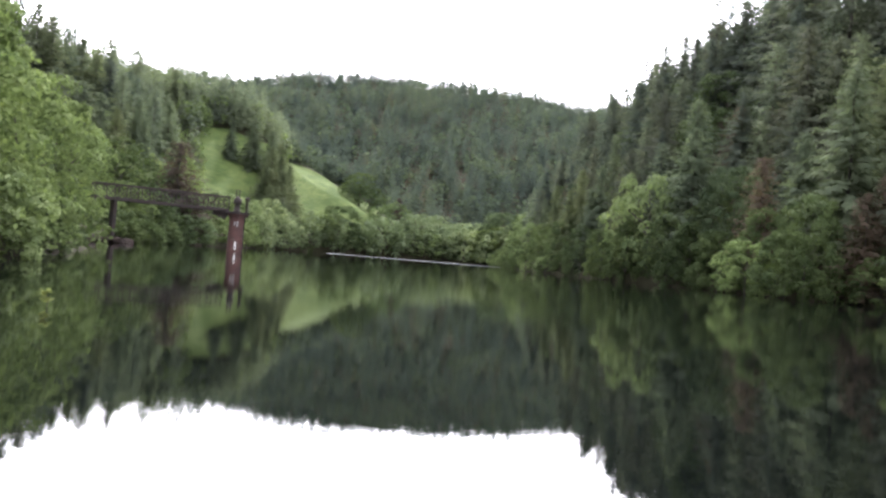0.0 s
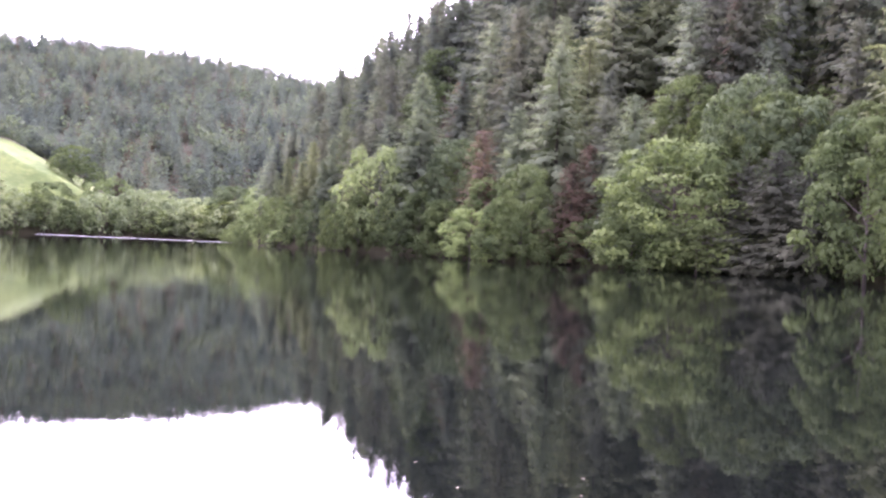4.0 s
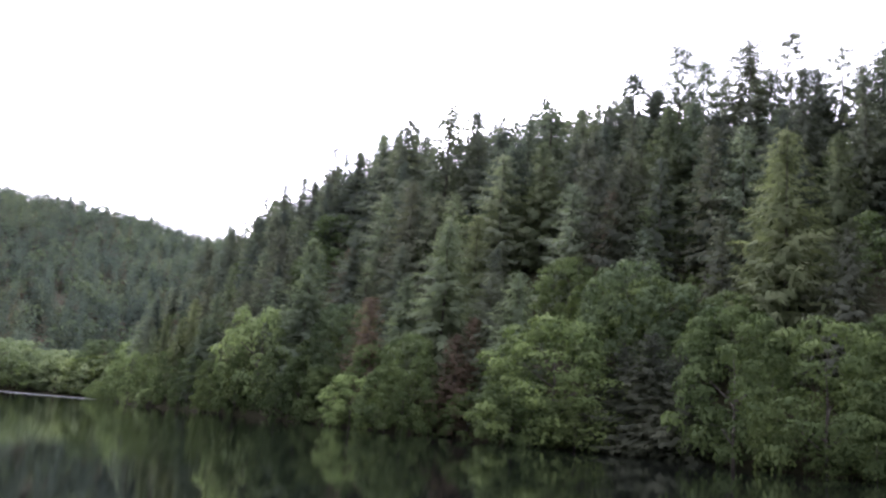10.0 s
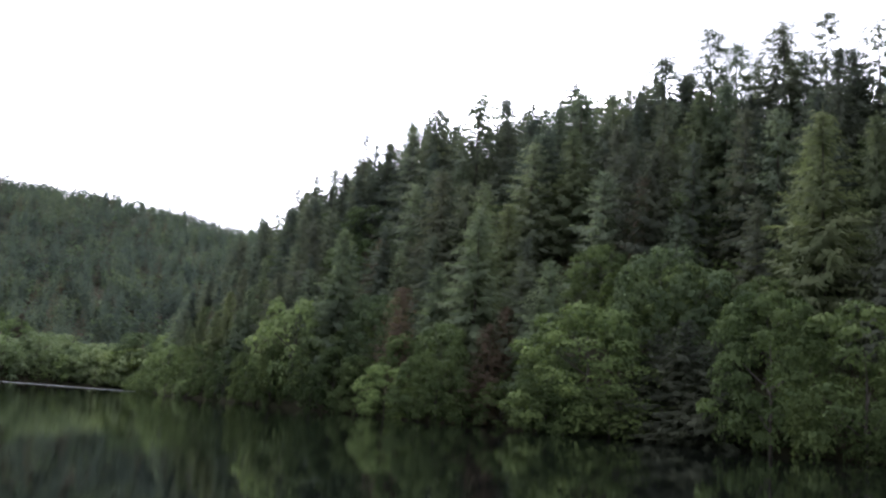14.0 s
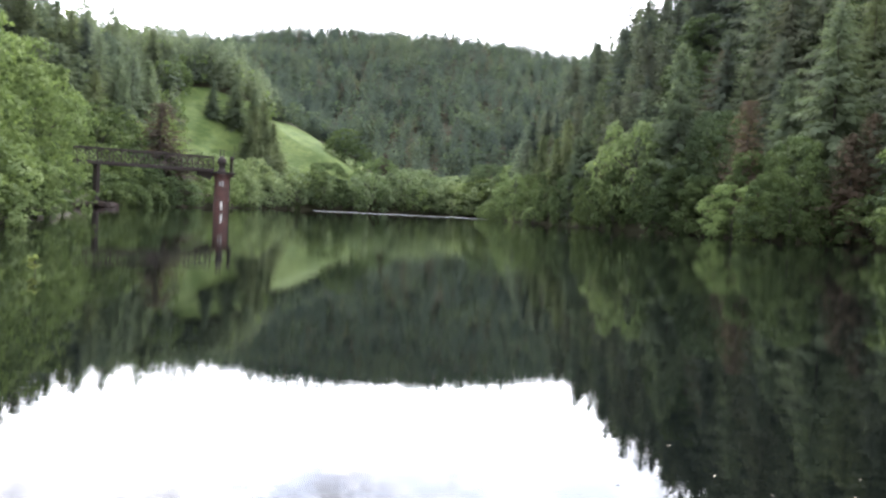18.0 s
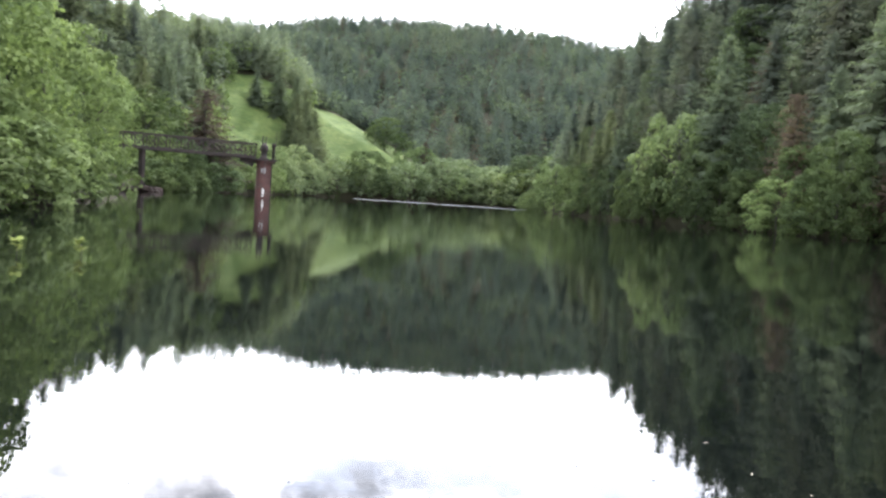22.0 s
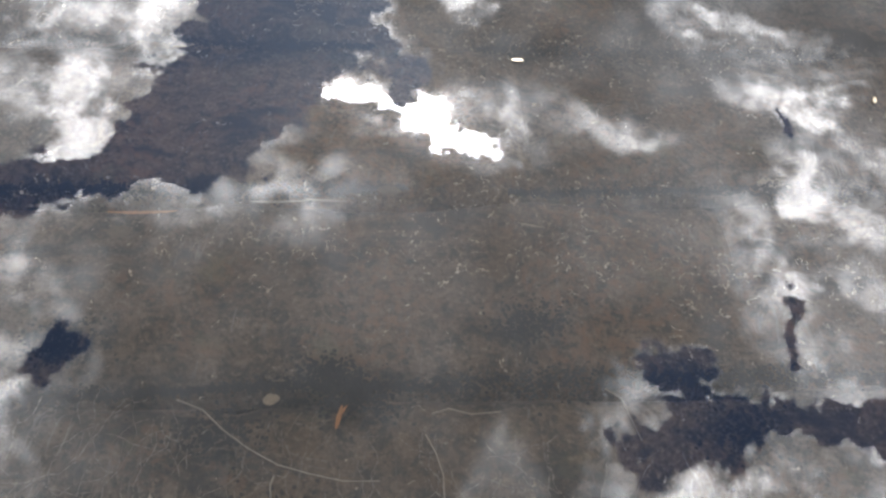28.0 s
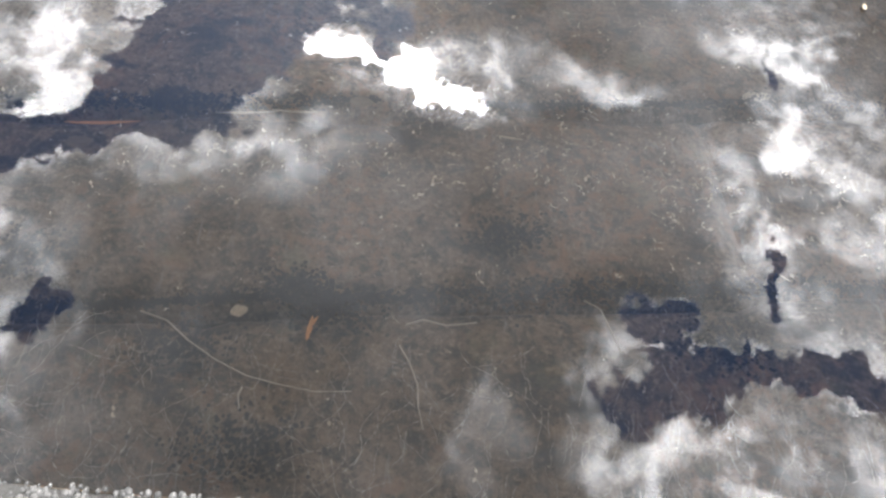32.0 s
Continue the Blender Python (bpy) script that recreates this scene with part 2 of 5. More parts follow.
M_SPRUCE = leafage("spruce_needles", (0.064, 0.077, 0.065), (0.098, 0.117, 0.092), 0.42, speck=0.1, dull=0.45, vary=0.85)
M_PINE = leafage("pine_needles", (0.086, 0.11, 0.082), (0.145, 0.175, 0.126), 0.42, speck=0.1, dull=0.3, vary=0.7)
# Darker than the other firs: shade low on the bank is in this colour.
M_SHADY = leafage("shade_toned_fir_needles", (0.032, 0.038, 0.03), (0.062, 0.07, 0.05), 0.3, speck=0.15)
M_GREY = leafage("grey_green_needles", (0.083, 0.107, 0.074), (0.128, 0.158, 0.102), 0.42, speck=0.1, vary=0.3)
M_OLIVE = leafage("larch_needles", (0.074, 0.094, 0.055), (0.132, 0.153, 0.088), 0.42)
# Far-hill greens: the blue-grey of distance haze is mixed into these three colours.
M_FAR = leafage("hazed_spruce_needles", (0.055, 0.071, 0.063), (0.082, 0.103, 0.088), 0.42, speck=0.12)
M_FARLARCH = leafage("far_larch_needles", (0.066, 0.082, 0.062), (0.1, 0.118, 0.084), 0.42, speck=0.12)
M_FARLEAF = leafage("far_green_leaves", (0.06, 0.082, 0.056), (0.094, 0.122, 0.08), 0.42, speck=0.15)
M_RUST = leafage("dead_needles", (0.064, 0.054, 0.044), (0.108, 0.083, 0.065), 0.42)
M_LEAF = leafage("green_leaves", (0.033, 0.05, 0.024), (0.09, 0.121, 0.05), 0.34)
M_FRESH = leafage("fresh_leaves", (0.072, 0.104, 0.042), (0.182, 0.236, 0.096), 0.36)
M_WILLOW = leafage("willow_leaves", (0.074, 0.106, 0.052), (0.166, 0.215, 0.1), 0.36)
# Paler than the near willows: haze over the far shore is in the colour.
M_PALELEAF = leafage("haze_paled_willow_leaves", (0.1, 0.134, 0.074), (0.196, 0.242, 0.134), 0.42)
M_ROUND = leafage("rounded_tree_leaves", (0.046, 0.068, 0.029), (0.132, 0.174, 0.066), 0.32)
M_BLUELEAF = leafage("dull_green_leaves", (0.048, 0.069, 0.038), (0.098, 0.13, 0.068), 0.34)
M_SPRIG = leafage("young_leaves", (0.15, 0.18, 0.07), (0.3, 0.33, 0.13), 0.4)
M_BARK = rough_stuff("bark", (0.06, 0.051, 0.04), (0.03, 0.026, 0.021), 2.0, 0.9, 0.8)


def ground_look(g):
    p = ground_place(g)
    meadow = g.add("ShaderNodeAttribute", attribute_name="meadow").outputs["Fac"]
    broad, grain = g.noise(g.vec("MULTIPLY", p, (1.0, 1.0, 2.5)), 0.14, 6.0, 0.7), g.noise(p, 0.9, 6.0, 0.75)
    wood = g.mix(broad, (0.022, 0.024, 0.014), (0.045, 0.041, 0.024))
    grass = g.mix(g.remap(broad, 0.38, 0.62), (0.054, 0.082, 0.025), (0.1, 0.132, 0.042))
    grass = g.mix(g.remap(grain, 0.45, 0.65, 0.0, 0.8), grass, (0.056, 0.09, 0.03))
    tussock = g.noise(g.vec("MULTIPLY", p, (1.0, 1.0, 6.0)), 0.45, 5.0, 0.7, 0.6)
    grass = g.mix(g.remap(tussock, 0.52, 0.66, 0.0, 0.6), grass, (0.118, 0.14, 0.05))
    c = g.mix(g.remap(g.math("ADD", meadow, g.math("MULTIPLY", g.math("SUBTRACT", broad, 0.5), 0.5)), 0.4, 0.6), wood, grass)
    h = g.add("ShaderNodeBump", {"Height": grain, "Strength": 0.8, "Distance": 0.3}).outputs[0]
    return g.add("ShaderNodeBsdfPrincipled", {"Base Color": c, "Roughness": 0.9, "Normal": h, "Specular IOR Level": 0.05}).outputs[0]


M_GROUND = material("ground", ground_look)


def water_look(g):
    p = ground_place(g)
    x, y, z = g.add("ShaderNodeSeparateXYZ", {0: p}).outputs[:3]
    swell = g.noise(g.vec("MULTIPLY", p, (0.4, 1.25, 1.0)), 0.9, 2.0, 0.5)
    fan = g.noise(g.vec("MULTIPLY", p, (0.14, 1.6, 1.0)), 2.6, 2.0, 0.5)
    rip = g.noise(g.vec("MULTIPLY", p, (0.6, 1.5, 1.0)), 7.0, 2.0, 0.5)
    # calm by the dam, ruffled further out
    far, mid = g.remap(y, 6.0, 22.0), g.remap(y, 3.0, 6.5, 0.15, 1.0)
    h = g.math("ADD", g.math("ADD", g.math("MULTIPLY", swell, 0.0006), g.math("MULTIPLY", g.math("MULTIPLY", fan, far), 0.0013)), g.math("MULTIPLY", g.math("MULTIPLY", rip, mid), 0.0003))
    n = g.add("ShaderNodeBump", {"Height": h, "Strength": 1.0, "Distance": 1.0}).outputs[0]
    fres = g.add("ShaderNodeFresnel", {"IOR": 1.333, "Normal": n}).outputs[0]
    clear = g.add("ShaderNodeBsdfTransparent", {"Color": (0.26, 0.25, 0.243, 1)}).outputs[0]
    murk = g.add("ShaderNodeBsdfDiffuse", {"Color": (0.0022, 0.003, 0.0026, 1)}).outputs[0]
    deep = g.remap(y, 0.9, 5.5, 0.15, 1.0)
    body = g.add("ShaderNodeMixShader", {0: deep, 1: clear, 2: murk}).outputs[0]
    gloss = g.add("ShaderNodeBsdfGlossy", {"Color": (1, 1, 1, 1), "Roughness": 0.012, "Normal": n}).outputs[0]
    return g.add("ShaderNodeMixShader", {0: fres, 1: body, 2: gloss}).outputs[0]


M_WATER = material("lake_water", water_look)
M_IRON = rough_stuff("rusty_iron", (0.022, 0.018, 0.016), (0.042, 0.029, 0.024), 1.4, 0.9, 0.3)
M_TOWER = rough_stuff("red_painted_iron", (0.115, 0.05, 0.042), (0.065, 0.036, 0.031), 1.2, 0.85, 0.3, spots=(0.09, 0.065, 0.055))
M_ROCK = rough_stuff("shore_rock", (0.03, 0.021, 0.018), (0.014, 0.012, 0.011), 1.6, 0.95, 0.8, spots=(0.02, 0.024, 0.012), gloss=0.05)
M_WHITE = rough_stuff("white_paint", (0.78, 0.78, 0.75), (0.66, 0.66, 0.62), 2.0, 0.6, 0.1)
M_FLOAT = rough_stuff("weathered_float", (0.30, 0.31, 0.31), (0.22, 0.23, 0.22), 2.0, 0.7, 0.1)
M_CONCRETE = rough_stuff("wet_concrete", (0.045, 0.044, 0.041), (0.016, 0.016, 0.015), 9.0, 0.9, 1.0, 60.0, spots=(0.08, 0.078, 0.073))


def pebble_look(g):
    one = g.add("ShaderNodeNewGeometry").outputs["Random Per Island"]
    c = g.mix(g.remap(one, 0.0, 1.0, smooth=False), (0.014, 0.014, 0.013), (0.08, 0.078, 0.074))
    c = g.mix(g.remap(g.noise(here(g), 220.0, 4.0, 0.7), 0.4, 0.7, 0.0, 0.6), c, (0.04, 0.039, 0.036))
    return g.add("ShaderNodeBsdfPrincipled", {"Base Color": c, "Roughness": 0.75}).outputs[0]


M_PEBBLE = material("worn_pebbles", pebble_look)


def bed_look(g):
    """Stone under a coat of silt: brown mottling, dark drifts along the courses, pale threads of weed down the slope."""
    p = ground_place(g)
    one = g.add("ShaderNodeObjectInfo").outputs["Random"]
    fine, mid = g.noise(p, 95.0, 4.0, 0.7), g.noise(p, 22.0, 6.0, 0.72, 0.6)
    c = g.mix(g.remap(mid, 0.36, 0.64), (0.085, 0.078, 0.066), (0.29, 0.232, 0.168))
    c = g.mix(g.remap(fine, 0.52, 0.68, 0.0, 0.75), c, (0.44, 0.37, 0.275))
    c = g.mix(g.remap(fine, 0.47, 0.34, 0.0, 0.7), c, (0.045, 0.042, 0.038))
    c = g.mix(g.math("MULTIPLY", g.remap(g.noise(p, 42.0, 5.0, 0.7), 0.48, 0.6), g.remap(g.noise(p, 3.1, 3.0, 0.6), 0.42, 0.58, 0.0, 0.85)), c, (0.33, 0.215, 0.14))
    c = g.mix(1.0, c, g.mix(one, (0.74, 0.77, 0.82), (1.16, 1.08, 0.98)), "MULTIPLY")
    drift = g.noise(g.vec("MULTIPLY", p, (0.8, 1.7, 0.0)), 5.0, 5.0, 0.62, 0.4)
    c = g.mix(g.remap(drift, 0.52, 0.66, 0.0, 0.8), c, (0.04, 0.041, 0.043))
    weed = g.noise(g.vec("MULTIPLY", p, (1.0, 0.16, 0.0)), 75.0, 4.0, 0.6, 0.9)
    where = g.noise(g.vec("MULTIPLY", p, (1.0, 1.0, 0.0)), 4.5, 3.0, 0.6)
    c = g.mix(g.math("MULTIPLY", g.remap(weed, 0.58, 0.68), g.remap(where, 0.45, 0.6, 0.0, 0.55)), c, (0.4, 0.375, 0.325))
    c = g.mix(g.remap(g.noise(p, 6.0, 4.0, 0.65), 0.58, 0.7, 0.0, 0.4), c, (0.254, 0.263, 0.166))
    h = g.add("ShaderNodeBump", {"Height": fine, "Strength": 0.7, "Distance": 0.008}).outputs[0]
    return g.add("ShaderNodeBsdfPrincipled", {"Base Color": c, "Roughness": 0.95, "Normal": h}).outputs[0]


M_BEDSTONE = material("silted_stone", bed_look)
M_SILT = rough_stuff("brown_silt", (0.075, 0.07, 0.068), (0.045, 0.044, 0.044), 3.0, 0.95, 0.6, 30.0)
M_DRIFT = rough_stuff("dark_silt", (0.05, 0.049, 0.048), (0.024, 0.024, 0.025), 5.0, 0.95, 0.5, 40.0)


def crumb_look(g):
    one = g.add("ShaderNodeNewGeometry").outputs["Random Per Island"]
    c = g.mix(g.math("POWER", one, 1.7), (0.22, 0.17, 0.115), (0.95, 0.84, 0.66))
    return g.add("ShaderNodeBsdfPrincipled", {"Base Color": c, "Roughness": 0.8}).outputs[0]


M_CRUMB = material("leaf_crumbs", crumb_look)
M_WEED = rough_stuff("pale_weed", (0.62, 0.57, 0.49), (0.36, 0.32, 0.26), 9.0, 0.9, 0.2)
M_DEADLEAF = rough_stuff("dead_leaf", (0.24, 0.2, 0.14), (0.17, 0.13, 0.085), 12.0, 0.7, 0.2)
M_ORANGE = rough_stuff("orange_leaf", (0.85, 0.45, 0.2), (0.7, 0.32, 0.13), 12.0, 0.7, 0.2)
M_PALE = rough_stuff("pale_leaf", (0.6, 0.53, 0.41), (0.45, 0.38, 0.27), 12.0, 0.7, 0.2)
M_TWIG = rough_stuff("twig_bark", (0.85, 0.78, 0.66), (0.62, 0.55, 0.44), 20.0, 0.8, 0.3)

# ---- mesh helpers ----


def mesh_of(name, verts, faces, mat, smooth=False, normals=None):
    me = bpy.data.meshes.new(name)
    me.from_pydata(np.asarray(verts).tolist(), [], faces.tolist() if isinstance(faces, np.ndarray) else faces)
    if smooth:
        me.shade_smooth()
    if normals is not None:
        me.normals_split_custom_set_from_vertices(normals.tolist())
    me.materials.append(mat)
    return me


def part(name, data, parent, m=None, label=""):
    ob = new(name, data)
    ob.parent = parent
    if m is not None:
        ob.matrix_basis = m
    return tagged(ob, label)


def bm_mesh(name, bm, mat, smooth=False):
    me = bpy.data.meshes.new(name)
    bm.to_mesh(me)
    bm.free()
    if smooth:
        me.shade_smooth()
    me.materials.append(mat)
    return me


def box_mesh(name, size, mat, bevel=0.01):
    bm = bmesh.new()
    bmesh.ops.create_cube(bm, size=1.0)
    bmesh.ops.scale(bm, vec=size, verts=bm.verts)
    if bevel:
        bmesh.ops.bevel(bm, geom=bm.edges[:], offset=bevel, segments=1, affect="EDGES")
    return bm_mesh(name, bm, mat)


def bar(name, a, b, w, d, mat, parent, label=""):
    """A square bar from a to b under parent, whose frame a and b are given in."""
    a, b = Vector(a), Vector(b)
    turn = (b - a).to_track_quat("Z", "Y").to_matrix().to_4x4()
    return part(name, box_mesh(name, (w, d, (b - a).length), mat, min(w, d) * 0.12), parent, Matrix.Translation((a + b) / 2) @ turn, label)


def tube(points, radii, sides=7):
    """Rings along a line of points, closed at both ends."""
    V, F = [], []
    pts = [Vector(p) for p in points]
    for i, p in enumerate(pts):
        way = (pts[min(i + 1, len(pts) - 1)] - pts[max(i - 1, 0)]).normalized()
        q = way.to_track_quat("Z", "Y")
        for k in range(sides):
            a = 2 * math.pi * k / sides
            V.append(tuple(p + q @ Vector((math.cos(a) * radii[i], math.sin(a) * radii[i], 0))))
    for i in range(len(pts) - 1):
        for k in range(sides):
            k2 = (k + 1) % sides
            F.append((i * sides + k, i * sides + k2, (i + 1) * sides + k2, (i + 1) * sides + k))
    F.append(tuple(reversed(range(sides))))
    F.append(tuple(range((len(pts) - 1) * sides, len(pts) * sides)))
    return V, F


def join(pieces):
    V, F, n = [], [], 0
    for v, f in pieces:
        V += list(v)
        F += [tuple(i + n for i in q) for q in f]
        n += len(v)
    return V, F


def lathe(profile, sides=20):
    """Turned body from (radius, height) pairs."""
    return tube([(0, 0, h) for r, h in profile], [r for r, h in profile], sides)


# ---- lie of the land ----
LEFT_Y, LEFT_X = (-60, 0, 20, 32, 40, 49, 62, 76, 88, 110, 126, 186, 205, 225, 236, 300, 400), (-16, -16, -17, -18.5, -20, -22.5, -26, -33, -38, -40, -40, -38, -31, -14, 0, 6, 10)
RIGHT_Y, RIGHT_X = (-60, 0, 35, 50, 58, 68, 76, 85, 95, 108, 132, 164, 200, 225, 240, 300, 400), (66, 64, 59, 56, 53, 50, 45, 42, 37, 31, 24, 15.5, 14, 15, 18, 24, 40)


def rise(u, steep, top, slow):
    """Height of a hillside u metres in from its shore."""
    u = np.maximum(u, 0)
    k = np.clip(u / (top / steep), 0, 2)
    s = np.where(k < 0.6, k, 0.6 + (1 - np.exp(-(k - 0.6) * 2.0)) * 0.5)
    return s * top / 1.0 + slow * u


def wobble(x, y):
    return 1.2 * np.sin(x * 0.11 + 1.3) * np.sin(y * 0.09) + 0.7 * np.sin(x * 0.23 + y * 0.19)


def height(x, y):
    x, y = np.asarray(x, float), np.asarray(y, float)
    u = (x - np.interp(y, RIGHT_Y, RIGHT_X)) * 0.9
    v = (np.interp(y, LEFT_Y, LEFT_X) - x) * 0.9
    right = rise(u, 0.9, 41, 0.03) * (1 + 0.17 * np.clip((y - 100) / 40, 0, 1)) + 0.35 * np.minimum(u, 1)
    left = (rise(v, 0.62, 39, 0.03) + 0.35 * np.minimum(v, 1)) * (1 - 0.13 * np.clip((np.degrees(np.arctan2(x, np.maximum(y, 1))) + 13) / 2, 0, 1))
    far = np.clip((y - 262) * 0.335, 0, 110) * np.clip(1.0 + 0.03 * np.sin(x * 0.017 + 2.1) + 0.015 * np.sin(x * 0.05), 0, 2) + np.clip(y - 640, 0, 999) * 0.02 + 5 * np.exp(-((x + 45) / 75) ** 2) * np.clip((y - 420) / 180, 0, 1)
    valley = np.clip((y - 232) * 0.08, -0.8, 3.0)
    land = np.maximum(np.maximum(np.where(u > 0, right, -9), np.where(v > 0, left, -9)), np.maximum(np.where(y > 240, far, -9), np.where(y > 234, valley, -9)))
    inside = np.minimum(np.minimum(-u, -v), np.minimum(234 - y, (y - 0.0) * 1.5))
    bed = -np.clip(0.25 + inside * 0.35, 0.25, 6)
    dam = np.where(y < -0.2, 0.03 + np.clip((-y - 3) * 0.02, 0, 0.5), -9)
    h = np.where(land > -5, land + np.clip(land / 6, 0, 1) * wobble(x, y), np.where(y < -0.2, dam, np.where(y < 0.6, -1.2, np.minimum(bed, -1.0 * (y < 8)))))
    return np.where((y < -0.2), np.maximum(dam, np.minimum(land, 40 * np.clip((-y) / 20 + 0.3, 0.3, 1))), h)


def spread(a, b, near, step, grow):
    """Grid lines: step apart between near[0] and near[1], wider and wider outside."""
    line = list(np.arange(near[0], near[1] + step, step))
    s = step
    while line[-1] < b:
        s *= grow
        line.append(line[-1] + s)
    s = step
    while line[0] > a:
        s *= grow
        line.insert(0, line[0] - s)
    return np.array(line)


def make_ground():
    xs = spread(-1500, 1500, (-60, 84), 1.2, 1.09)
    ys = np.concatenate([spread(-800, -0.6, (-20, -1), 2.5, 1.2), [-0.4, -0.21, -0.19, 0.5, 2.0], spread(3.0, 1900, (4, 250), 2.0, 1.06)])
    ys = np.unique(np.round(ys, 3))
    X, Y = np.meshgrid(xs, ys)
    Z = height(X, Y)
    n, m = X.shape
    i = np.arange(n * m).reshape(n, m)
    F = np.stack([i[:-1, :-1], i[:-1, 1:], i[1:, 1:], i[1:, :-1]], -1).reshape(-1, 4)
    me = mesh_of("ground", np.stack([X, Y, Z], -1).reshape(-1, 3), F, M_GROUND, True)
    mask = me.attributes.new("meadow", "FLOAT", "POINT")
    mask.data.foreach_set("value", meadow_mask(X, Y).reshape(-1).astype(np.float32))
    return tagged(new("ground", me), "wooded valley sides with a bright green meadow slope", "ground", kind="structure")


def meadow_mask(x, y):
    """1 on the open grass of the spur on the far left shore and on the crest of the dam, 0 in the woods."""
    x, y = np.asarray(x, float), np.asarray(y, float)
    v = (np.interp(y, LEFT_Y, LEFT_X) - x) * 0.9
    az = np.degrees(np.arctan2(x, y))
    look_up = np.degrees(np.arctan2(v * 0.62 - 1.45, np.hypot(x, y)))
    brow = np.interp(az, (-17.5, -16.2, -14.8, -13.0, -10.4, -7.3, -4.8), (4.0, 6.7, 6.9, 6.0, 6.2, 4.8, 3.2))
    spur = (v > 7) & (y > 165) & (y < 292) & (az > -16.8) & (az < -4.5) & (look_up < brow)
    return np.where(spur | (y < -0.2), 1.0, 0.0)

make_ground()


def make_water():
    ys = np.concatenate([[0.116], np.linspace(0.5, 240, 40)])
    xs = np.linspace(-46, 68, 20)
    X, Y = np.meshgrid(xs, ys)
    n, m = X.shape
    i = np.arange(n * m).reshape(n, m)
    F = np.stack([i[:-1, :-1], i[:-1, 1:], i[1:, 1:], i[1:, :-1]], -1).reshape(-1, 4)
    me = mesh_of("water", np.stack([X, Y, X * 0], -1).reshape(-1, 3), F, M_WATER, True)
    return tagged(new("water", me), "still dark green reservoir water mirroring hills and clouds", "water", kind="structure")


make_water()

# ---- trees ----


def kites(base, along, across, puff, corners=4, flat=0.6):
    """Flat kite-shaped leaves (or three-cornered sprays): base points, length vectors and half-width vectors, all (n, 3), and the way each faces in its bough."""
    n = len(base)
    puff = unit(puff)
    geo = unit(np.cross(along, across))
    turn = np.where((geo * puff).sum(1) < 0, -1.0, 1.0)[:, None]
    across, geo = across * turn, geo * turn
    V = np.empty((n, corners, 3))
    if corners == 4:
        V[:, 0], V[:, 3], V[:, 2], V[:, 1] = base, base + along * 0.45 + across, base + along, base + along * 0.45 - across
    else:
        V[:, 0], V[:, 2], V[:, 1] = base - across, base + across, base + along
    return V.reshape(-1, 3), np.arange(n * corners).reshape(n, corners), np.repeat(unit(puff + flat * geo), corners, axis=0)


def unit(v):
    return v / np.maximum(np.linalg.norm(v, axis=-1, keepdims=True), 1e-9)


def broad_crown(h, r, lobes, per, size, seed, low=0.0, droop=0.0, lump=0.3, flat=0.6):
    """Crown of a broadleaved tree: many overlapping boughs, each a rounded shell of leaves with shade beneath it."""
    rng = np.random.default_rng(seed)
    t = (np.arange(lobes) + rng.uniform(0, 1, lobes)) / lobes
    zc = h * (low + 0.05 + (0.86 - low) * t)
    prof = np.clip(np.sin(np.pi * np.clip(0.22 + 0.77 * (zc / h), 0, 1)), 0.05, 1) ** 0.6
    a = rng.uniform(-0.5, 0.5, lobes) + np.arange(lobes) * 2.4
    rad = r * prof * rng.uniform(0.55, 1.05, lobes) ** 0.6
    lr = r * lump * rng.uniform(0.55, 1.35, lobes) * (0.65 + 0.35 * prof)
    C = np.stack([np.cos(a) * rad, np.sin(a) * rad, zc], 1)
    C[-1, :2] *= 0.2
    n = lobes * per
    k = np.repeat(np.arange(lobes), per)
    outward = unit(C * np.array([1, 1, 0]))
    way = unit(rng.normal(size=(n, 3)) + outward[k] * 0.45 + np.array([0, 0, 0.7]))
    stretch = np.array([1.15, 1.15, 0.6 + droop])
    pos = C[k] + way * stretch * (lr[k] * rng.uniform(0.6, 1.1, n) ** 0.7)[:, None]
    pos[:, 2] = np.maximum(pos[:, 2], 0.1)
    nrm = unit(way + rng.normal(size=(n, 3)) * 0.5 + np.array([0, 0, 0.35]))
    al = unit(np.cross(nrm, rng.normal(size=(n, 3)))) + np.array([0, 0, -0.25 - droop])
    ac = unit(np.cross(nrm, al))
    s = size * rng.uniform(0.6, 1.35, n)[:, None]
    whole = unit(pos - np.array([0, 0, h * 0.45]))
    return kites(pos, al * s, ac * s * 0.38, way * 1.1 + 0.3 * whole + 0.2 * rng.normal(size=(n, 3)) + np.array([0, 0, 0.25]), 4, flat)


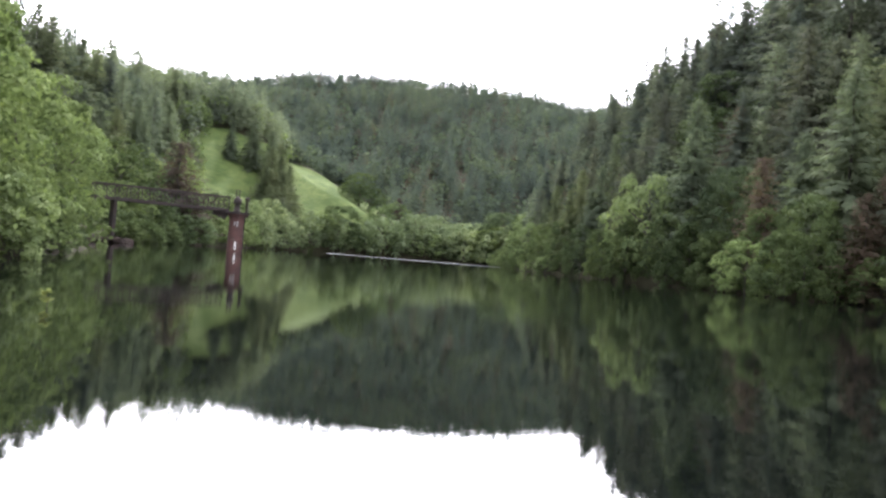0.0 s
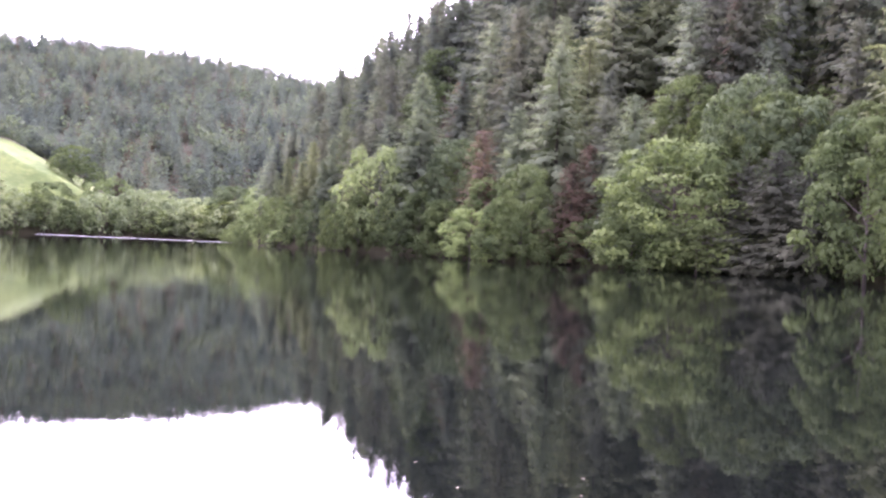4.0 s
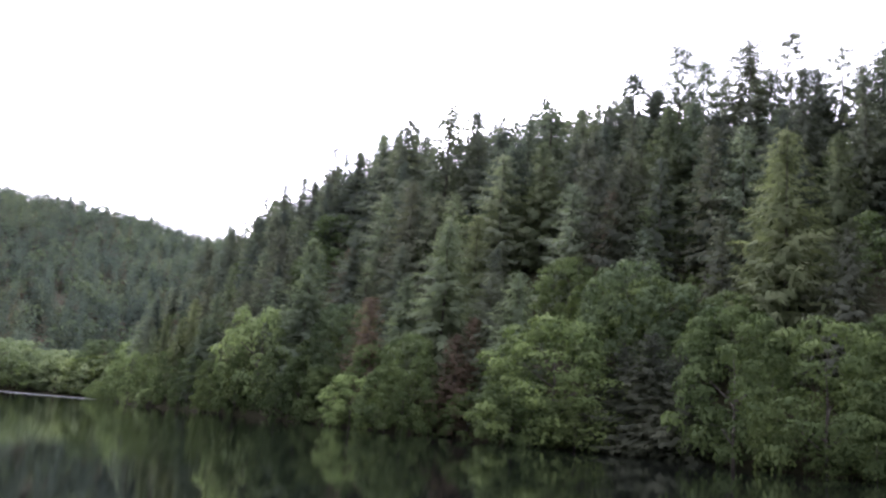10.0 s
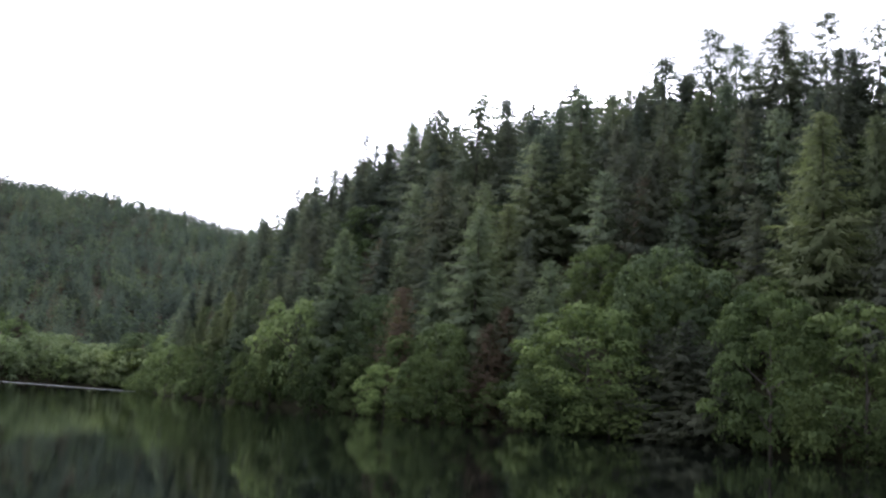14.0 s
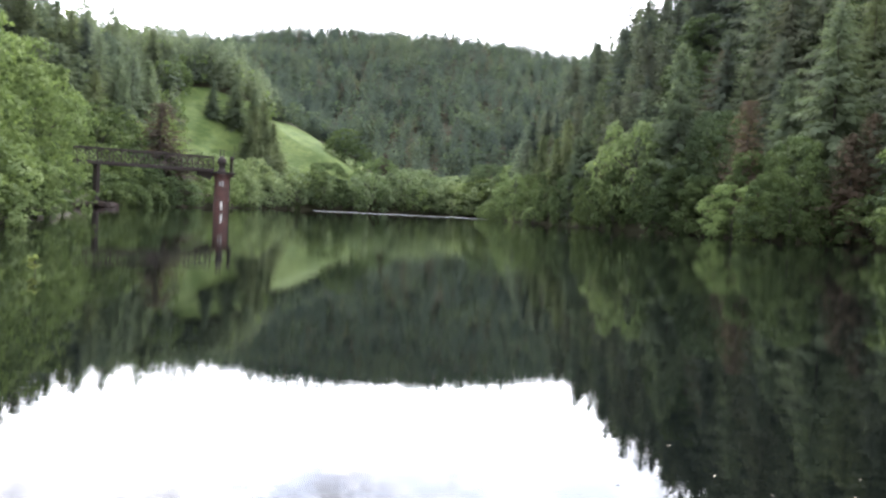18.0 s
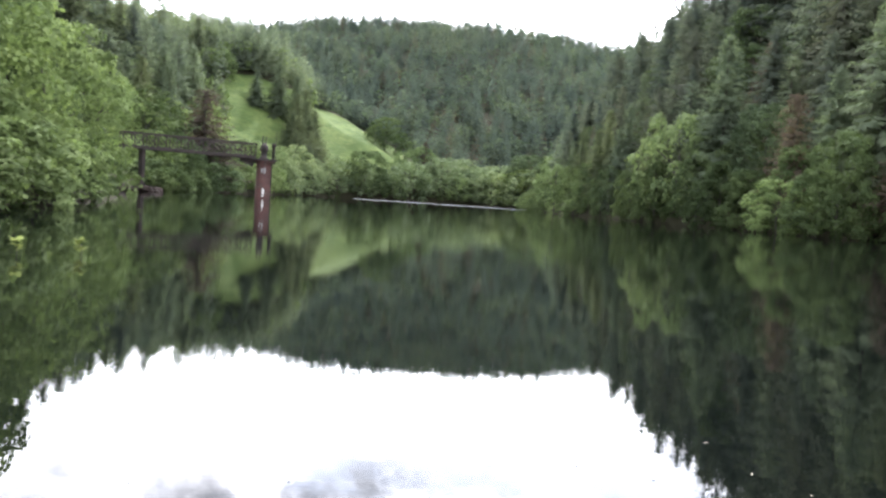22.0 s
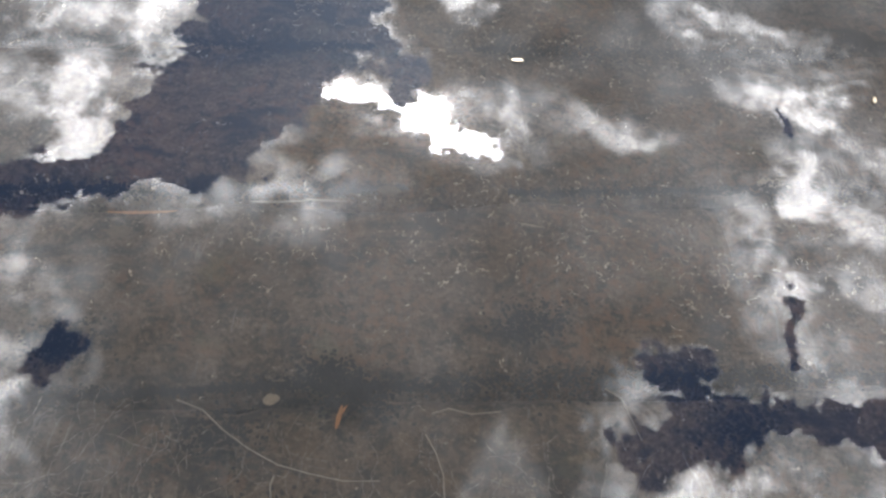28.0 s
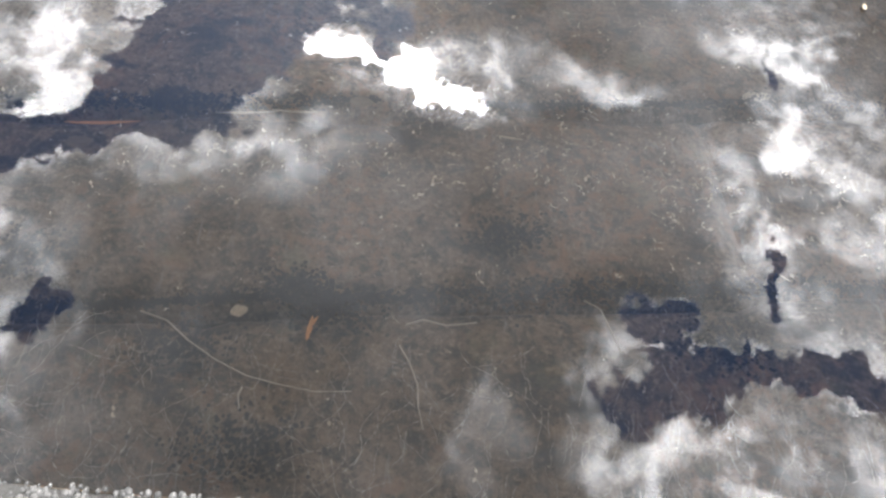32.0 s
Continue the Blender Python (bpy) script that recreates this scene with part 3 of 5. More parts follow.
def fir_crown(h, r, boughs, twigs, seed, start=0.06, hang=0.35, lean=0.8, fat=0.2, bare=0.12, ragged=0.35, upturn=0.3, crest=22):
    """Crown of a conifer: boughs set round the stem at all heights, each a sagging spray of hanging side twigs, narrowing to a leader."""
    rng = np.random.default_rng(seed)
    t = np.concatenate([1 - (1 - (np.arange(boughs) + rng.uniform(0, 1, boughs)) / boughs) ** 0.8, np.linspace(0.86, 1.0, crest)])
    boughs += crest
    base, along, across, puff = [], [], [], []
    up = np.array([0, 0, 1.0])
    for k in range(boughs):
        a = k * 2.39996 + rng.uniform(-0.5, 0.5)
        L = (r * (1 - t[k]) ** lean * min(1.0, 0.7 + 1.6 * t[k])) * rng.uniform(1 - ragged, 1 + ragged * 0.6) + 0.45
        out, side = np.array([math.cos(a), math.sin(a), 0]), np.array([-math.sin(a), math.cos(a), 0])
        nt = max(3, int(twigs * min(1.0, 0.3 + L / r)))
        s = np.linspace(bare, 1.0, nt) + rng.uniform(-0.05, 0.05, nt)
        sag = hang * rng.uniform(0.5, 1.5) * (1.1 - 1.2 * t[k])
        P = out * (s * L)[:, None]
        P[:, 2] += h * (start + (0.95 - start) * t[k]) - sag * L * s ** 1.2 + upturn * L * (0.4 * sag + 0.35 * t[k]) * s ** 3
        ln = np.clip(L * 0.34 * (1.3 - s), 0.45, 1.15) * rng.uniform(0.7, 1.3, nt)
        for sign in (-1, 1, -1, 1):
            drop = rng.uniform(0.0, 1.3, nt)[:, None]
            d = unit(out * rng.uniform(0.3, 1.1, nt)[:, None] + side * sign * rng.uniform(0.2, 1.0, nt)[:, None] - up * drop)
            base.append(P + rng.normal(size=(nt, 3)) * 0.12)
            along.append(d * ln[:, None])
            across.append(unit(np.cross(d, out + up * 0.6 + rng.normal(size=(nt, 3)) * 0.5)) * (ln * fat * 0.55 + 0.02)[:, None])
            puff.append(out * 0.8 + side * sign * 0.2 + up * (0.6 - 0.15 * drop) + rng.normal(size=(nt, 3)) * 0.1)
    base, along, across, puff = (np.concatenate(v) for v in (base, along, across, puff))
    tip = np.array([[0, 0, h * 0.9]] * 4)
    ta = np.array([[0.02, 0, h * 0.1], [0, 0.02, h * 0.085], [0.5, 0.1, h * 0.03], [-0.45, 0.2, h * 0.025]])
    tc = np.array([[0.09, 0, 0], [0, 0.09, 0], [0, 0.07, 0.05], [0.07, 0, 0.05]])
    return kites(np.concatenate([base, tip]), np.concatenate([along, ta]), np.concatenate([across, tc]), np.concatenate([puff, ta * 0 + np.array([0.3, -0.6, 0.7])]), 3, 0.35)


def trunk_mesh(h, r, seed, limbs=0, crown_r=2.0):
    rng = np.random.default_rng(seed)
    k = 6
    pts = [(0.12 * rng.normal() * i / k, 0.12 * rng.normal() * i / k, h * 0.93 * i / k - 0.6 * (i == 0)) for i in range(k + 1)]
    pieces = [tube(pts, [r * (1 - 0.9 * i / k) * (1.25 if i == 0 else 1) for i in range(k + 1)], 7)]
    for j in range(limbs):
        a, z = j * 2.4 + rng.uniform(-0.4, 0.4), h * rng.uniform(0.15, 0.6)
        L = crown_r * rng.uniform(0.55, 0.85)
        lp = [(math.cos(a) * L * s, math.sin(a) * L * s, z + L * 0.6 * s ** 1.2) for s in (0, 0.4, 0.75, 1.0)]
        pieces.append(tube(lp, [r * 0.45, r * 0.32, r * 0.2, r * 0.07], 5))
    V, F = join(pieces)
    return mesh_of("trunk", V, F, M_BARK, True)


KINDS = {}


def kind_of_tree(key, crown, mat, trunk, name, category):
    V, F, N = crown
    KINDS[key] = [mesh_of("crown", V, F, mat, True, N), trunk, name, category, None]


def plant(key, x, y, scale=1.0, wide=1.0, label="", group="", z=None, turn=None):
    """Stands a tree of that kind on the ground."""
    crown, trunk, name, category, first = KINDS[key]
    z = float(height(x, y)) if z is None else z
    turn = random.uniform(0, 360) if turn is None else turn
    m = pose(x, y, max(z, -0.1) - 0.05, 0, 0, turn)
    if first is None:
        first = new(name)
        part("trunk", trunk, first)
        part("crown", crown, first)
        KINDS[key][4] = ob = first
        ob.matrix_basis = m
    else:
        first.scale = (1, 1, 1)
        ob = copy_thing(first, m @ Matrix.Diagonal((scale * wide, scale * wide, scale, 1)))
    return tagged(ob, label, category, group)


def tree_kinds():
    for i in range(3):
        kind_of_tree(f"spruce{i}", fir_crown(20, 4.9 + 0.5 * i, 165, 9, 10 + i, 0.03, 0.5, 0.78), M_SPRUCE, trunk_mesh(20, 0.26, i), "spruce_tree", "tree")
        kind_of_tree(f"pine{i}", fir_crown(20, 4.6 + 0.6 * i, 125, 7, 20 + i, 0.06, 0.28, 0.62, 0.22, 0.2, 0.5), M_PINE, trunk_mesh(20, 0.26, 5 + i), "pine_tree", "tree")
        kind_of_tree(f"fir{i}", fir_crown(20, 4.9 + 0.5 * i, 135, 8, 70 + i, 0.04, 0.42, (0.75, 0.9, 0.62)[i]), M_SPRUCE, trunk_mesh(20, 0.24, 40 + i), "fir_tree", "tree")
        kind_of_tree(f"leaf{i}", broad_crown(10, 4.5 + 0.3 * i, 40, 78, 0.38, 30 + i, 0.0, 0.0, 0.27), M_LEAF, trunk_mesh(8, 0.15, 9 + i, 6, 3.2), "broadleaf_tree", "tree")
        kind_of_tree(f"fresh{i}", broad_crown(10, 4.7 + 0.3 * i, 40, 80, 0.38, 40 + i, 0.0, 0.0, 0.27), M_FRESH, trunk_mesh(8, 0.15, 12 + i, 6, 3.2), "broadleaf_tree", "tree")
    for i in range(2):
        kind_of_tree(f"great{i}", broad_crown(10, 4.6, 56, 165, 0.26, 50 + i, 0.0, 0.0, 0.24), M_FRESH, trunk_mesh(8, 0.15, 22 + i, 6, 3.2), "broadleaf_tree", "tree")
        kind_of_tree(f"oak{i}", broad_crown(10, 4.6, 52, 165, 0.27, 55 + i, 0.0, 0.0, 0.24), M_LEAF, trunk_mesh(8, 0.15, 24 + i, 6, 3.2), "broadleaf_tree", "tree")
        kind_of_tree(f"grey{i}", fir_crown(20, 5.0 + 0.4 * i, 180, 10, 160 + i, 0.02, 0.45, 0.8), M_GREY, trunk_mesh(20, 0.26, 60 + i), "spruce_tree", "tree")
        kind_of_tree(f"thin{i}", fir_crown(20, 2.9 + 0.5 * i, 80, 7, 170 + i, 0.2, 0.12, 0.62, 0.3, 0.3, 0.6, 0.5, 8), M_SPRUCE, trunk_mesh(20, 0.22, 64 + i), "thin_conifer", "tree")
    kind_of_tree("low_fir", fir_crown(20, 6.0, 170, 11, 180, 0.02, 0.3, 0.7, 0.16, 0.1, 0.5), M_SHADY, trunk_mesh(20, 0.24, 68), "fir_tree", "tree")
    for i in range(3):
        kind_of_tree(f"bush{i}", broad_crown(10, 4.7 + 0.3 * i, 30, 48, 0.6, 130 + i, 0.0, 0.0, 0.29), M_LEAF, trunk_mesh(8, 0.15, 50 + i, 4, 3.2), "shore_bush", "bush")
    for i in range(2):
        kind_of_tree(f"pale{i}", broad_crown(10, 4.3 + 0.5 * i, 30, 56, 0.5, 64 + i, 0.0, 0.2, 0.27), M_PALELEAF, trunk_mesh(9, 0.2, 34 + i, 4, 3.0), "willow_tree", "tree")
    kind_of_tree("oval", broad_crown(10, 4.7, 58, 165, 0.26, 58, 0.0, 0.0, 0.24), M_ROUND, trunk_mesh(8, 0.15, 28, 6, 3.2), "broadleaf_tree", "tree")
    kind_of_tree("dome", broad_crown(10, 4.4, 60, 110, 0.3, 59, 0.1, 0.1, 0.24), M_BLUELEAF, trunk_mesh(8, 0.15, 29, 6, 3.2), "broadleaf_tree", "tree")
    kind_of_tree("larch", fir_crown(20, 5.6, 190, 10, 60, 0.03, 0.15, 0.85, 0.19, 0.12, 0.5), M_OLIVE, trunk_mesh(20, 0.28, 30), "larch_tree", "tree")
    kind_of_tree("rust", fir_crown(14, 3.9, 100, 7, 61, 0.05, 0.3, 0.8, 0.2, 0.12, 0.5), M_RUST, trunk_mesh(14, 0.2, 31), "dead_conifer", "tree")
    kind_of_tree("willow", broad_crown(8, 4.3, 34, 90, 0.34, 62, 0.0, 0.25, 0.25), M_WILLOW, trunk_mesh(7, 0.2, 32, 6, 3.0), "willow_tree", "tree")


tree_kinds()


def polar(az, d):
    return d * math.sin(radians(az)), d * math.cos(radians(az))


def stand(key, az, d, top, wide=1.0, label="", group=""):
    """A tree seen from the dam at an azimuth and distance, whose top is at that angle above the horizon."""
    x, y = polar(az, d)
    z = float(height(x, y))
    tall = {"s": 20, "p": 20, "l": 10, "f": 10, "r": 14, "w": 8, "g": 10, "o": 10, "b": 10, "d": 10, "t": 20}[key[0]]
    if key[:2] == "pa":
        tall = 10
    if key in ("larch", "low_fir", "fir0", "fir1", "fir2", "grey0", "grey1"):
        tall = 20
    want = 1.45 + d * math.tan(radians(top)) - max(z, 0)
    s = max(want / tall, 0.15)
    return plant(key, x, y, s, wide / s if wide > 2.5 else wide, label, group)


random.seed(5)
# one of each kind to copy from, up on the slopes at its own size
for i, (k, x, y) in enumerate((("spruce0", 83, 60), ("spruce1", 80, 100), ("spruce2", 70, 140), ("pine0", 92, 90), ("pine1", 72, 168), ("pine2", 66, 190), ("leaf0", -24, 28), ("leaf1", -52, 96),
                               ("leaf2", -50, 130), ("fresh0", -26, 36), ("fresh1", -30, 47), ("fresh2", -34, 60), ("larch", 64, 120), ("rust", 62, 150), ("willow", -43, 180), ("pale0", -39.5, 189), ("pale1", 3, 240), ("thin0", 84, 96), ("thin1", 88, 118), ("grey0", 70, 112), ("grey1", 74, 84), ("dome", 66, 84), ("low_fir", 60, 80), ("great0", -23.5, 26), ("great1", -29.5, 43), ("oak0", 63, 46), ("oak1", 60, 62), ("fir0", 70, 76), ("fir1", 64, 92), ("fir2", 60, 106), ("bush0", 61, 30), ("bush1", -47, 120), ("bush2", 8, 246), ("oval", 58, 70))):
    plant(k, x, y, label={"s": "dark green spruce on the steep wooded bank", "p": "willow on the far shore, its green paled for haze" if k[1] == "a" else "dark green pine on the wooded slope", "l": "dark fir on the bank, shade put into its colour" if k[1] == "o" else "green broadleaved tree on the lake shore", "f": "dark green fir on the wooded slope" if k[1] == "i" else "fresh green broadleaved tree on the lake shore",
                          "o": "green broadleaved tree on the lake shore", "b": "spreading green bush on the lake shore", "g": "tall grey-green spruce on the bank" if k[2] == "e" and k[1] == "r" and k[3] == "y" else "fresh green broadleaved tree on the lake shore", "r": "dead rust-brown conifer among green trees", "t": "thin sparse conifer on the skyline", "d": "domed blue-green broadleaved tree on the bank", "w": "pale green willow at the water's edge"}[k[0]])

# the marked trees of the wooded bank: kind, azimuth, distance, angle of the top, width, label
MARKED = (
    # low over the water
    ("oval", 33.0, 84, 7.9, 1.12, "large rounded fresh green tree hanging over the water"), ("oak1", 30.4, 85, 4.4, 1.0, "small green bush at the water's edge"),
    ("oak0", 44.3, 72, 9.6, 0.74, "tall fresh green broadleaved tree on the bank"), ("oak1", 49.6, 70, 8.8, 0.95, "wide fresh green broadleaved tree on the bank"),
    ("great1", 19.7, 98, 2.9, 1.1, "small bright yellow-green bush at the water's edge"), ("oak0", 23.1, 94, 6.2, 0.6, "bright green broadleaved tree at the water's edge"), ("oak1", 22.0, 94, 3.6, 0.9, "bright green bush at the water's edge"),
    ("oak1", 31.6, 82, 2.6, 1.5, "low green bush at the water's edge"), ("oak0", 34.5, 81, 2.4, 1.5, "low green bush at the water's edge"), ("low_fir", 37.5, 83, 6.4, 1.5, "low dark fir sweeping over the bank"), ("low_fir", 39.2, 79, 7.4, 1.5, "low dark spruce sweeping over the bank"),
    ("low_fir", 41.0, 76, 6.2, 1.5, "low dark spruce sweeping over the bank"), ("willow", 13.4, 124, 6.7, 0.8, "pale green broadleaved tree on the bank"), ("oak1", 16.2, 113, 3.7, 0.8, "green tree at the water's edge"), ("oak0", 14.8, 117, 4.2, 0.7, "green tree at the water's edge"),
    ("oak1", 12.2, 124, 3.6, 0.62, "green tree at the water's edge"), ("oak0", 10.6, 131, 2.9, 0.7, "green tree at the water's edge"), ("leaf2", 9.2, 139, 3.0, 0.7, "green tree at the water's edge"), ("leaf0", 7.9, 148, 3.2, 0.65, "green broadleaved tree on the point of the bank"),
    ("leaf1", 6.6, 160, 2.9, 0.65, "green broadleaved tree on the point of the bank"), ("willow", 5.6, 172, 2.9, 0.9, "pale green bush on the point of the bank"), ("oak0", 18.0, 108, 3.4, 0.9, "green bush at the water's edge"), ("oak1", 27.4, 93, 2.4, 1.2, "low green bush at the water's edge"),
    ("oak0", 54.5, 72, 8.0, 1.0, "green broadleaved tree on the bank"), ("leaf0", 58.5, 74, 8.0, 1.0, "green broadleaved tree on the bank"), ("oak1", 52.3, 69, 4.2, 1.1, "low green bush at the water's edge"),
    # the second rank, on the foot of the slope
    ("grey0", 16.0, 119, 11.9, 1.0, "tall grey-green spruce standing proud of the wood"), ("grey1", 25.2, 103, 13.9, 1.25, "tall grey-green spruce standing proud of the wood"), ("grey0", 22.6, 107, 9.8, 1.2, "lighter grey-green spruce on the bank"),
    ("larch", 47.3, 88, 20.6, 1.1, "tall olive green larch above the broadleaved trees"), ("grey1", 30.2, 92, 10.8, 1.25, "light green conifer behind the rounded tree"), ("oak0", 33.6, 98, 11.8, 0.8, "green broadleaved tree behind the rounded tree"), ("great0", 35.0, 97, 10.4, 0.8, "bright green broadleaved tree on the bank"),
    ("dome", 37.4, 89, 12.0, 0.75, "domed blue-green tree on the bank"), ("dome", 40.2, 88, 10.6, 0.8, "domed blue-green tree on the bank"), ("rust", 36.3, 102, 16.5, 0.9, "dead grey-brown conifer in the dark wood"), ("rust", 18.6, 134, 11.2, 1.2, "dead orange-brown conifer in the dark wood"),
    ("rust", 20.3, 106, 8.2, 1.1, "dead red-brown conifer among green trees"), ("rust", 26.3, 95, 6.2, 1.2, "dead red-brown conifer among green trees"), ("rust", 27.4, 97, 7.4, 1.1, "dead red-brown conifer among green trees"), ("dome", 18.7, 114, 7.6, 0.8, "grey-green broadleaved tree on the bank"),
    ("fir2", 50.9, 84, 14.2, 1.2, "dark green fir behind the broadleaved trees"), ("fir0", 43.4, 92, 15.0, 1.1, "dark green fir on the steep bank"), ("leaf0", 11.4, 128, 2.6, 0.8, "green broadleaved tree on the bank"), ("fir1", 13.9, 140, 9.6, 0.9, "dark green fir on the steep bank"), ("fir2", 28.3, 98, 10.6, 1.0, "dark green fir on the steep bank"),
    ("fir0", 9.6, 156, 8.4, 0.8, "dark green fir on the point of the bank"), ("fir1", 8.2, 170, 7.0, 0.8, "dark green fir on the point of the bank"),
    ("dome", 15.2, 124, 6.6, 0.7, "grey-green broadleaved tree on the bank"), ("larch", 12.1, 131, 6.9, 0.95, "young green larch on the bank"), ("grey0", 10.2, 142, 7.2, 0.95, "young grey-green spruce on the bank"), ("larch", 8.9, 149, 6.8, 0.9, "young green larch on the bank"), ("larch", 11.2, 136, 5.4, 0.9, "young green larch on the bank"), ("grey1", 9.6, 142, 5.6, 0.9, "young grey-green spruce on the bank"), ("larch", 8.2, 150, 5.4, 0.8, "young green larch on the bank"), ("grey0", 10.9, 152, 9.2, 0.8, "grey-green spruce on the point of the bank"),
    ("leaf0", 17.4, 116, 6.0, 0.7, "green broadleaved tree on the bank"), ("oak1", 20.6, 102, 5.0, 0.7, "green broadleaved tree on the bank"), ("larch", 7.3, 163, 5.6, 0.8, "young green larch on the point of the bank"), ("grey0", 6.6, 172, 4.6, 0.8, "young grey-green spruce on the point of the bank"), ("pine1", 12.9, 150, 10.4, 0.9, "green conifer on the steep bank"),
    # the skyline
    ("spruce0", 10.4, 226, 11.2, 0.9, "dark spruce on the skyline"), ("spruce1", 11.4, 222, 12.2, 0.9, "dark spruce on the skyline"), ("thin0", 12.5, 212, 14.0, 0.9, "thin sparse conifer on the skyline"), ("spruce2", 13.6, 200, 14.2, 0.9, "dark spruce on the skyline"),
    ("spruce1", 14.9, 188, 15.6, 0.8, "dark spruce on the skyline"), ("thin1", 16.8, 170, 18.2, 0.8, "thin sparse conifer on the skyline"), ("spruce2", 18.5, 162, 17.8, 1.0, "dark spruce on the skyline"), ("spruce0", 20.1, 154, 18.4, 1.0, "dark spruce on the skyline"), ("spruce1", 21.7, 147, 20.4, 1.0, "dark spruce on the skyline"),
    ("pine2", 24.6, 139, 21.8, 0.9, "light green conifer on the skyline"), ("spruce2", 26.7, 136, 19.6, 1.0, "dark spruce on the skyline"), ("spruce0", 28.5, 133, 20.1, 1.0, "dark spruce on the skyline"), ("pine1", 30.2, 131, 20.8, 1.0, "dark conifer on the skyline"), ("pine2", 31.7, 129, 22.0, 1.0, "broad dark conifer on the skyline"),
    ("pine0", 33.9, 126, 21.7, 1.0, "dark conifer on the skyline"), ("spruce2", 35.6, 125, 22.0, 1.0, "dark spruce on the skyline"), ("spruce1", 37.3, 123, 24.2, 1.15, "dark spruce with wide boughs on the skyline"), ("spruce0", 38.8, 122, 23.0, 1.0, "dark spruce on the skyline"), ("thin1", 40.4, 121, 25.9, 1.0, "thin sparse conifer on the skyline"),
    ("pine1", 42.0, 120, 24.9, 0.75, "dark conifer on the skyline"), ("spruce2", 44.9, 118, 25.9, 1.0, "dark spruce on the skyline"), ("pine0", 46.3, 117, 24.0, 1.0, "dark conifer on the skyline"), ("thin0", 47.6, 116, 26.3, 0.9, "thin sparse conifer on the skyline"), ("spruce0", 49.2, 116, 24.0, 1.0, "dark spruce on the skyline"),
    ("thin1", 50.6, 116, 25.4, 1.1, "thin sparse conifer on the skyline"), ("spruce2", 53.2, 116, 24.8, 1.0, "dark spruce on the skyline"), ("spruce1", 56.0, 116, 24.4, 1.0, "dark spruce on the skyline"), ("pine2", 59.0, 116, 24.0, 1.0, "dark conifer on the skyline"),
)
TAKEN = []
for k, az, d, top, wide, label in MARKED:
    if "skyline" in label:
        wide *= 1.15 if k[0] == "t" else 1.4
    stand(k, az, d, top, wide, label)
    TAKEN.append(polar(az, d))

# the near left shore: a tall mass of fresh broadleaved trees
for k, x, y, s, wide, label in (
    ("great0", -21.5, 42, 0.86, 0.95, "tall fresh green tree overhanging the water"), ("great1", -26.8, 48, 0.82, 0.8, "tall fresh green tree overhanging the water"), ("great0", -22, 34, 1.0, 1.0, "tall fresh green tree overhanging the water"),
    ("oak0", -22.4, 47, 0.27, 1.5, "low green bush overhanging the water"), ("oak1", -23.3, 50, 0.22, 1.5, "low green bush overhanging the water"), ("great1", -21.2, 44, 0.3, 1.4, "low green bush overhanging the water"),
    ("willow", -27.4, 51.5, 0.62, 0.8, "pale green willow trailing over the water"), ("leaf1", -32.5, 57, 0.8, 0.9, "green broadleaved tree on the shore"), ("oak0", -41, 74, 0.9, 0.9, "green broadleaved tree on the shore"),
    ("fresh0", -46, 84, 0.8, 0.9, "green broadleaved tree behind the footbridge"), ("leaf2", -36.5, 80, 0.22, 1.6, "low dark bush at the water's edge"), ("leaf0", -39.5, 87, 0.2, 1.6, "low dark bush at the water's edge"), ("great1", -30, 40, 1.1, 1.0, "tall fresh green tree on the slope"),
    ("fresh2", -38, 62, 1.1, 1.0, "tall fresh green tree on the slope"), ("leaf2", -46, 84, 1.1, 1.0, "green broadleaved tree on the slope"), ("fresh1", -45, 103, 0.42, 1.4, "green bush under the footbridge"), ("leaf1", -43.5, 112, 0.6, 1.2, "green bush on the shore"),
    ("leaf0", -43.5, 124, 0.65, 1.2, "green bush on the shore"), ("leaf2", -43, 136, 0.65, 1.1, "green bush on the shore"), ("willow", -43, 148, 0.8, 1.1, "pale green willow on the shore"), ("leaf1", -43, 158, 0.7, 1.2, "green bush on the shore"), ("leaf0", -42, 168, 0.7, 1.2, "green bush on the shore")):
    plant(k, x, y, s, wide, label)
    TAKEN.append((x, y))


def room_for(x, y, gap, taken):
    return all((x - a) ** 2 + (y - b) ** 2 > gap * gap for a, b in taken)


def wood(count, xy, keys, scale, gap, label, group, wide=(0.85, 1.15), limit=4000):
    """Trees at random in a stretch, none nearer to another than gap."""
    made = 0
    for _ in range(limit):
        if made == count:
            break
        x, y = xy()
        if float(meadow_mask(x, y)) > 0.5 or not room_for(x, y, gap, TAKEN):
            continue
        TAKEN.append((x, y))
        plant(random.choice(keys), x, y, random.uniform(*scale), random.uniform(*wide), label, group)
        made += 1


def on_right(y0, y1, u0, u1):
    def pick():
        y = random.uniform(y0, y1)
        return float(np.interp(y, RIGHT_Y, RIGHT_X)) + random.uniform(u0, u1) / 0.9, y
    return pick


def on_left(y0, y1, v0, v1):
    def pick():
        y = random.uniform(y0, y1)
        return float(np.interp(y, LEFT_Y, LEFT_X)) - random.uniform(v0, v1) / 0.9, y
    return pick


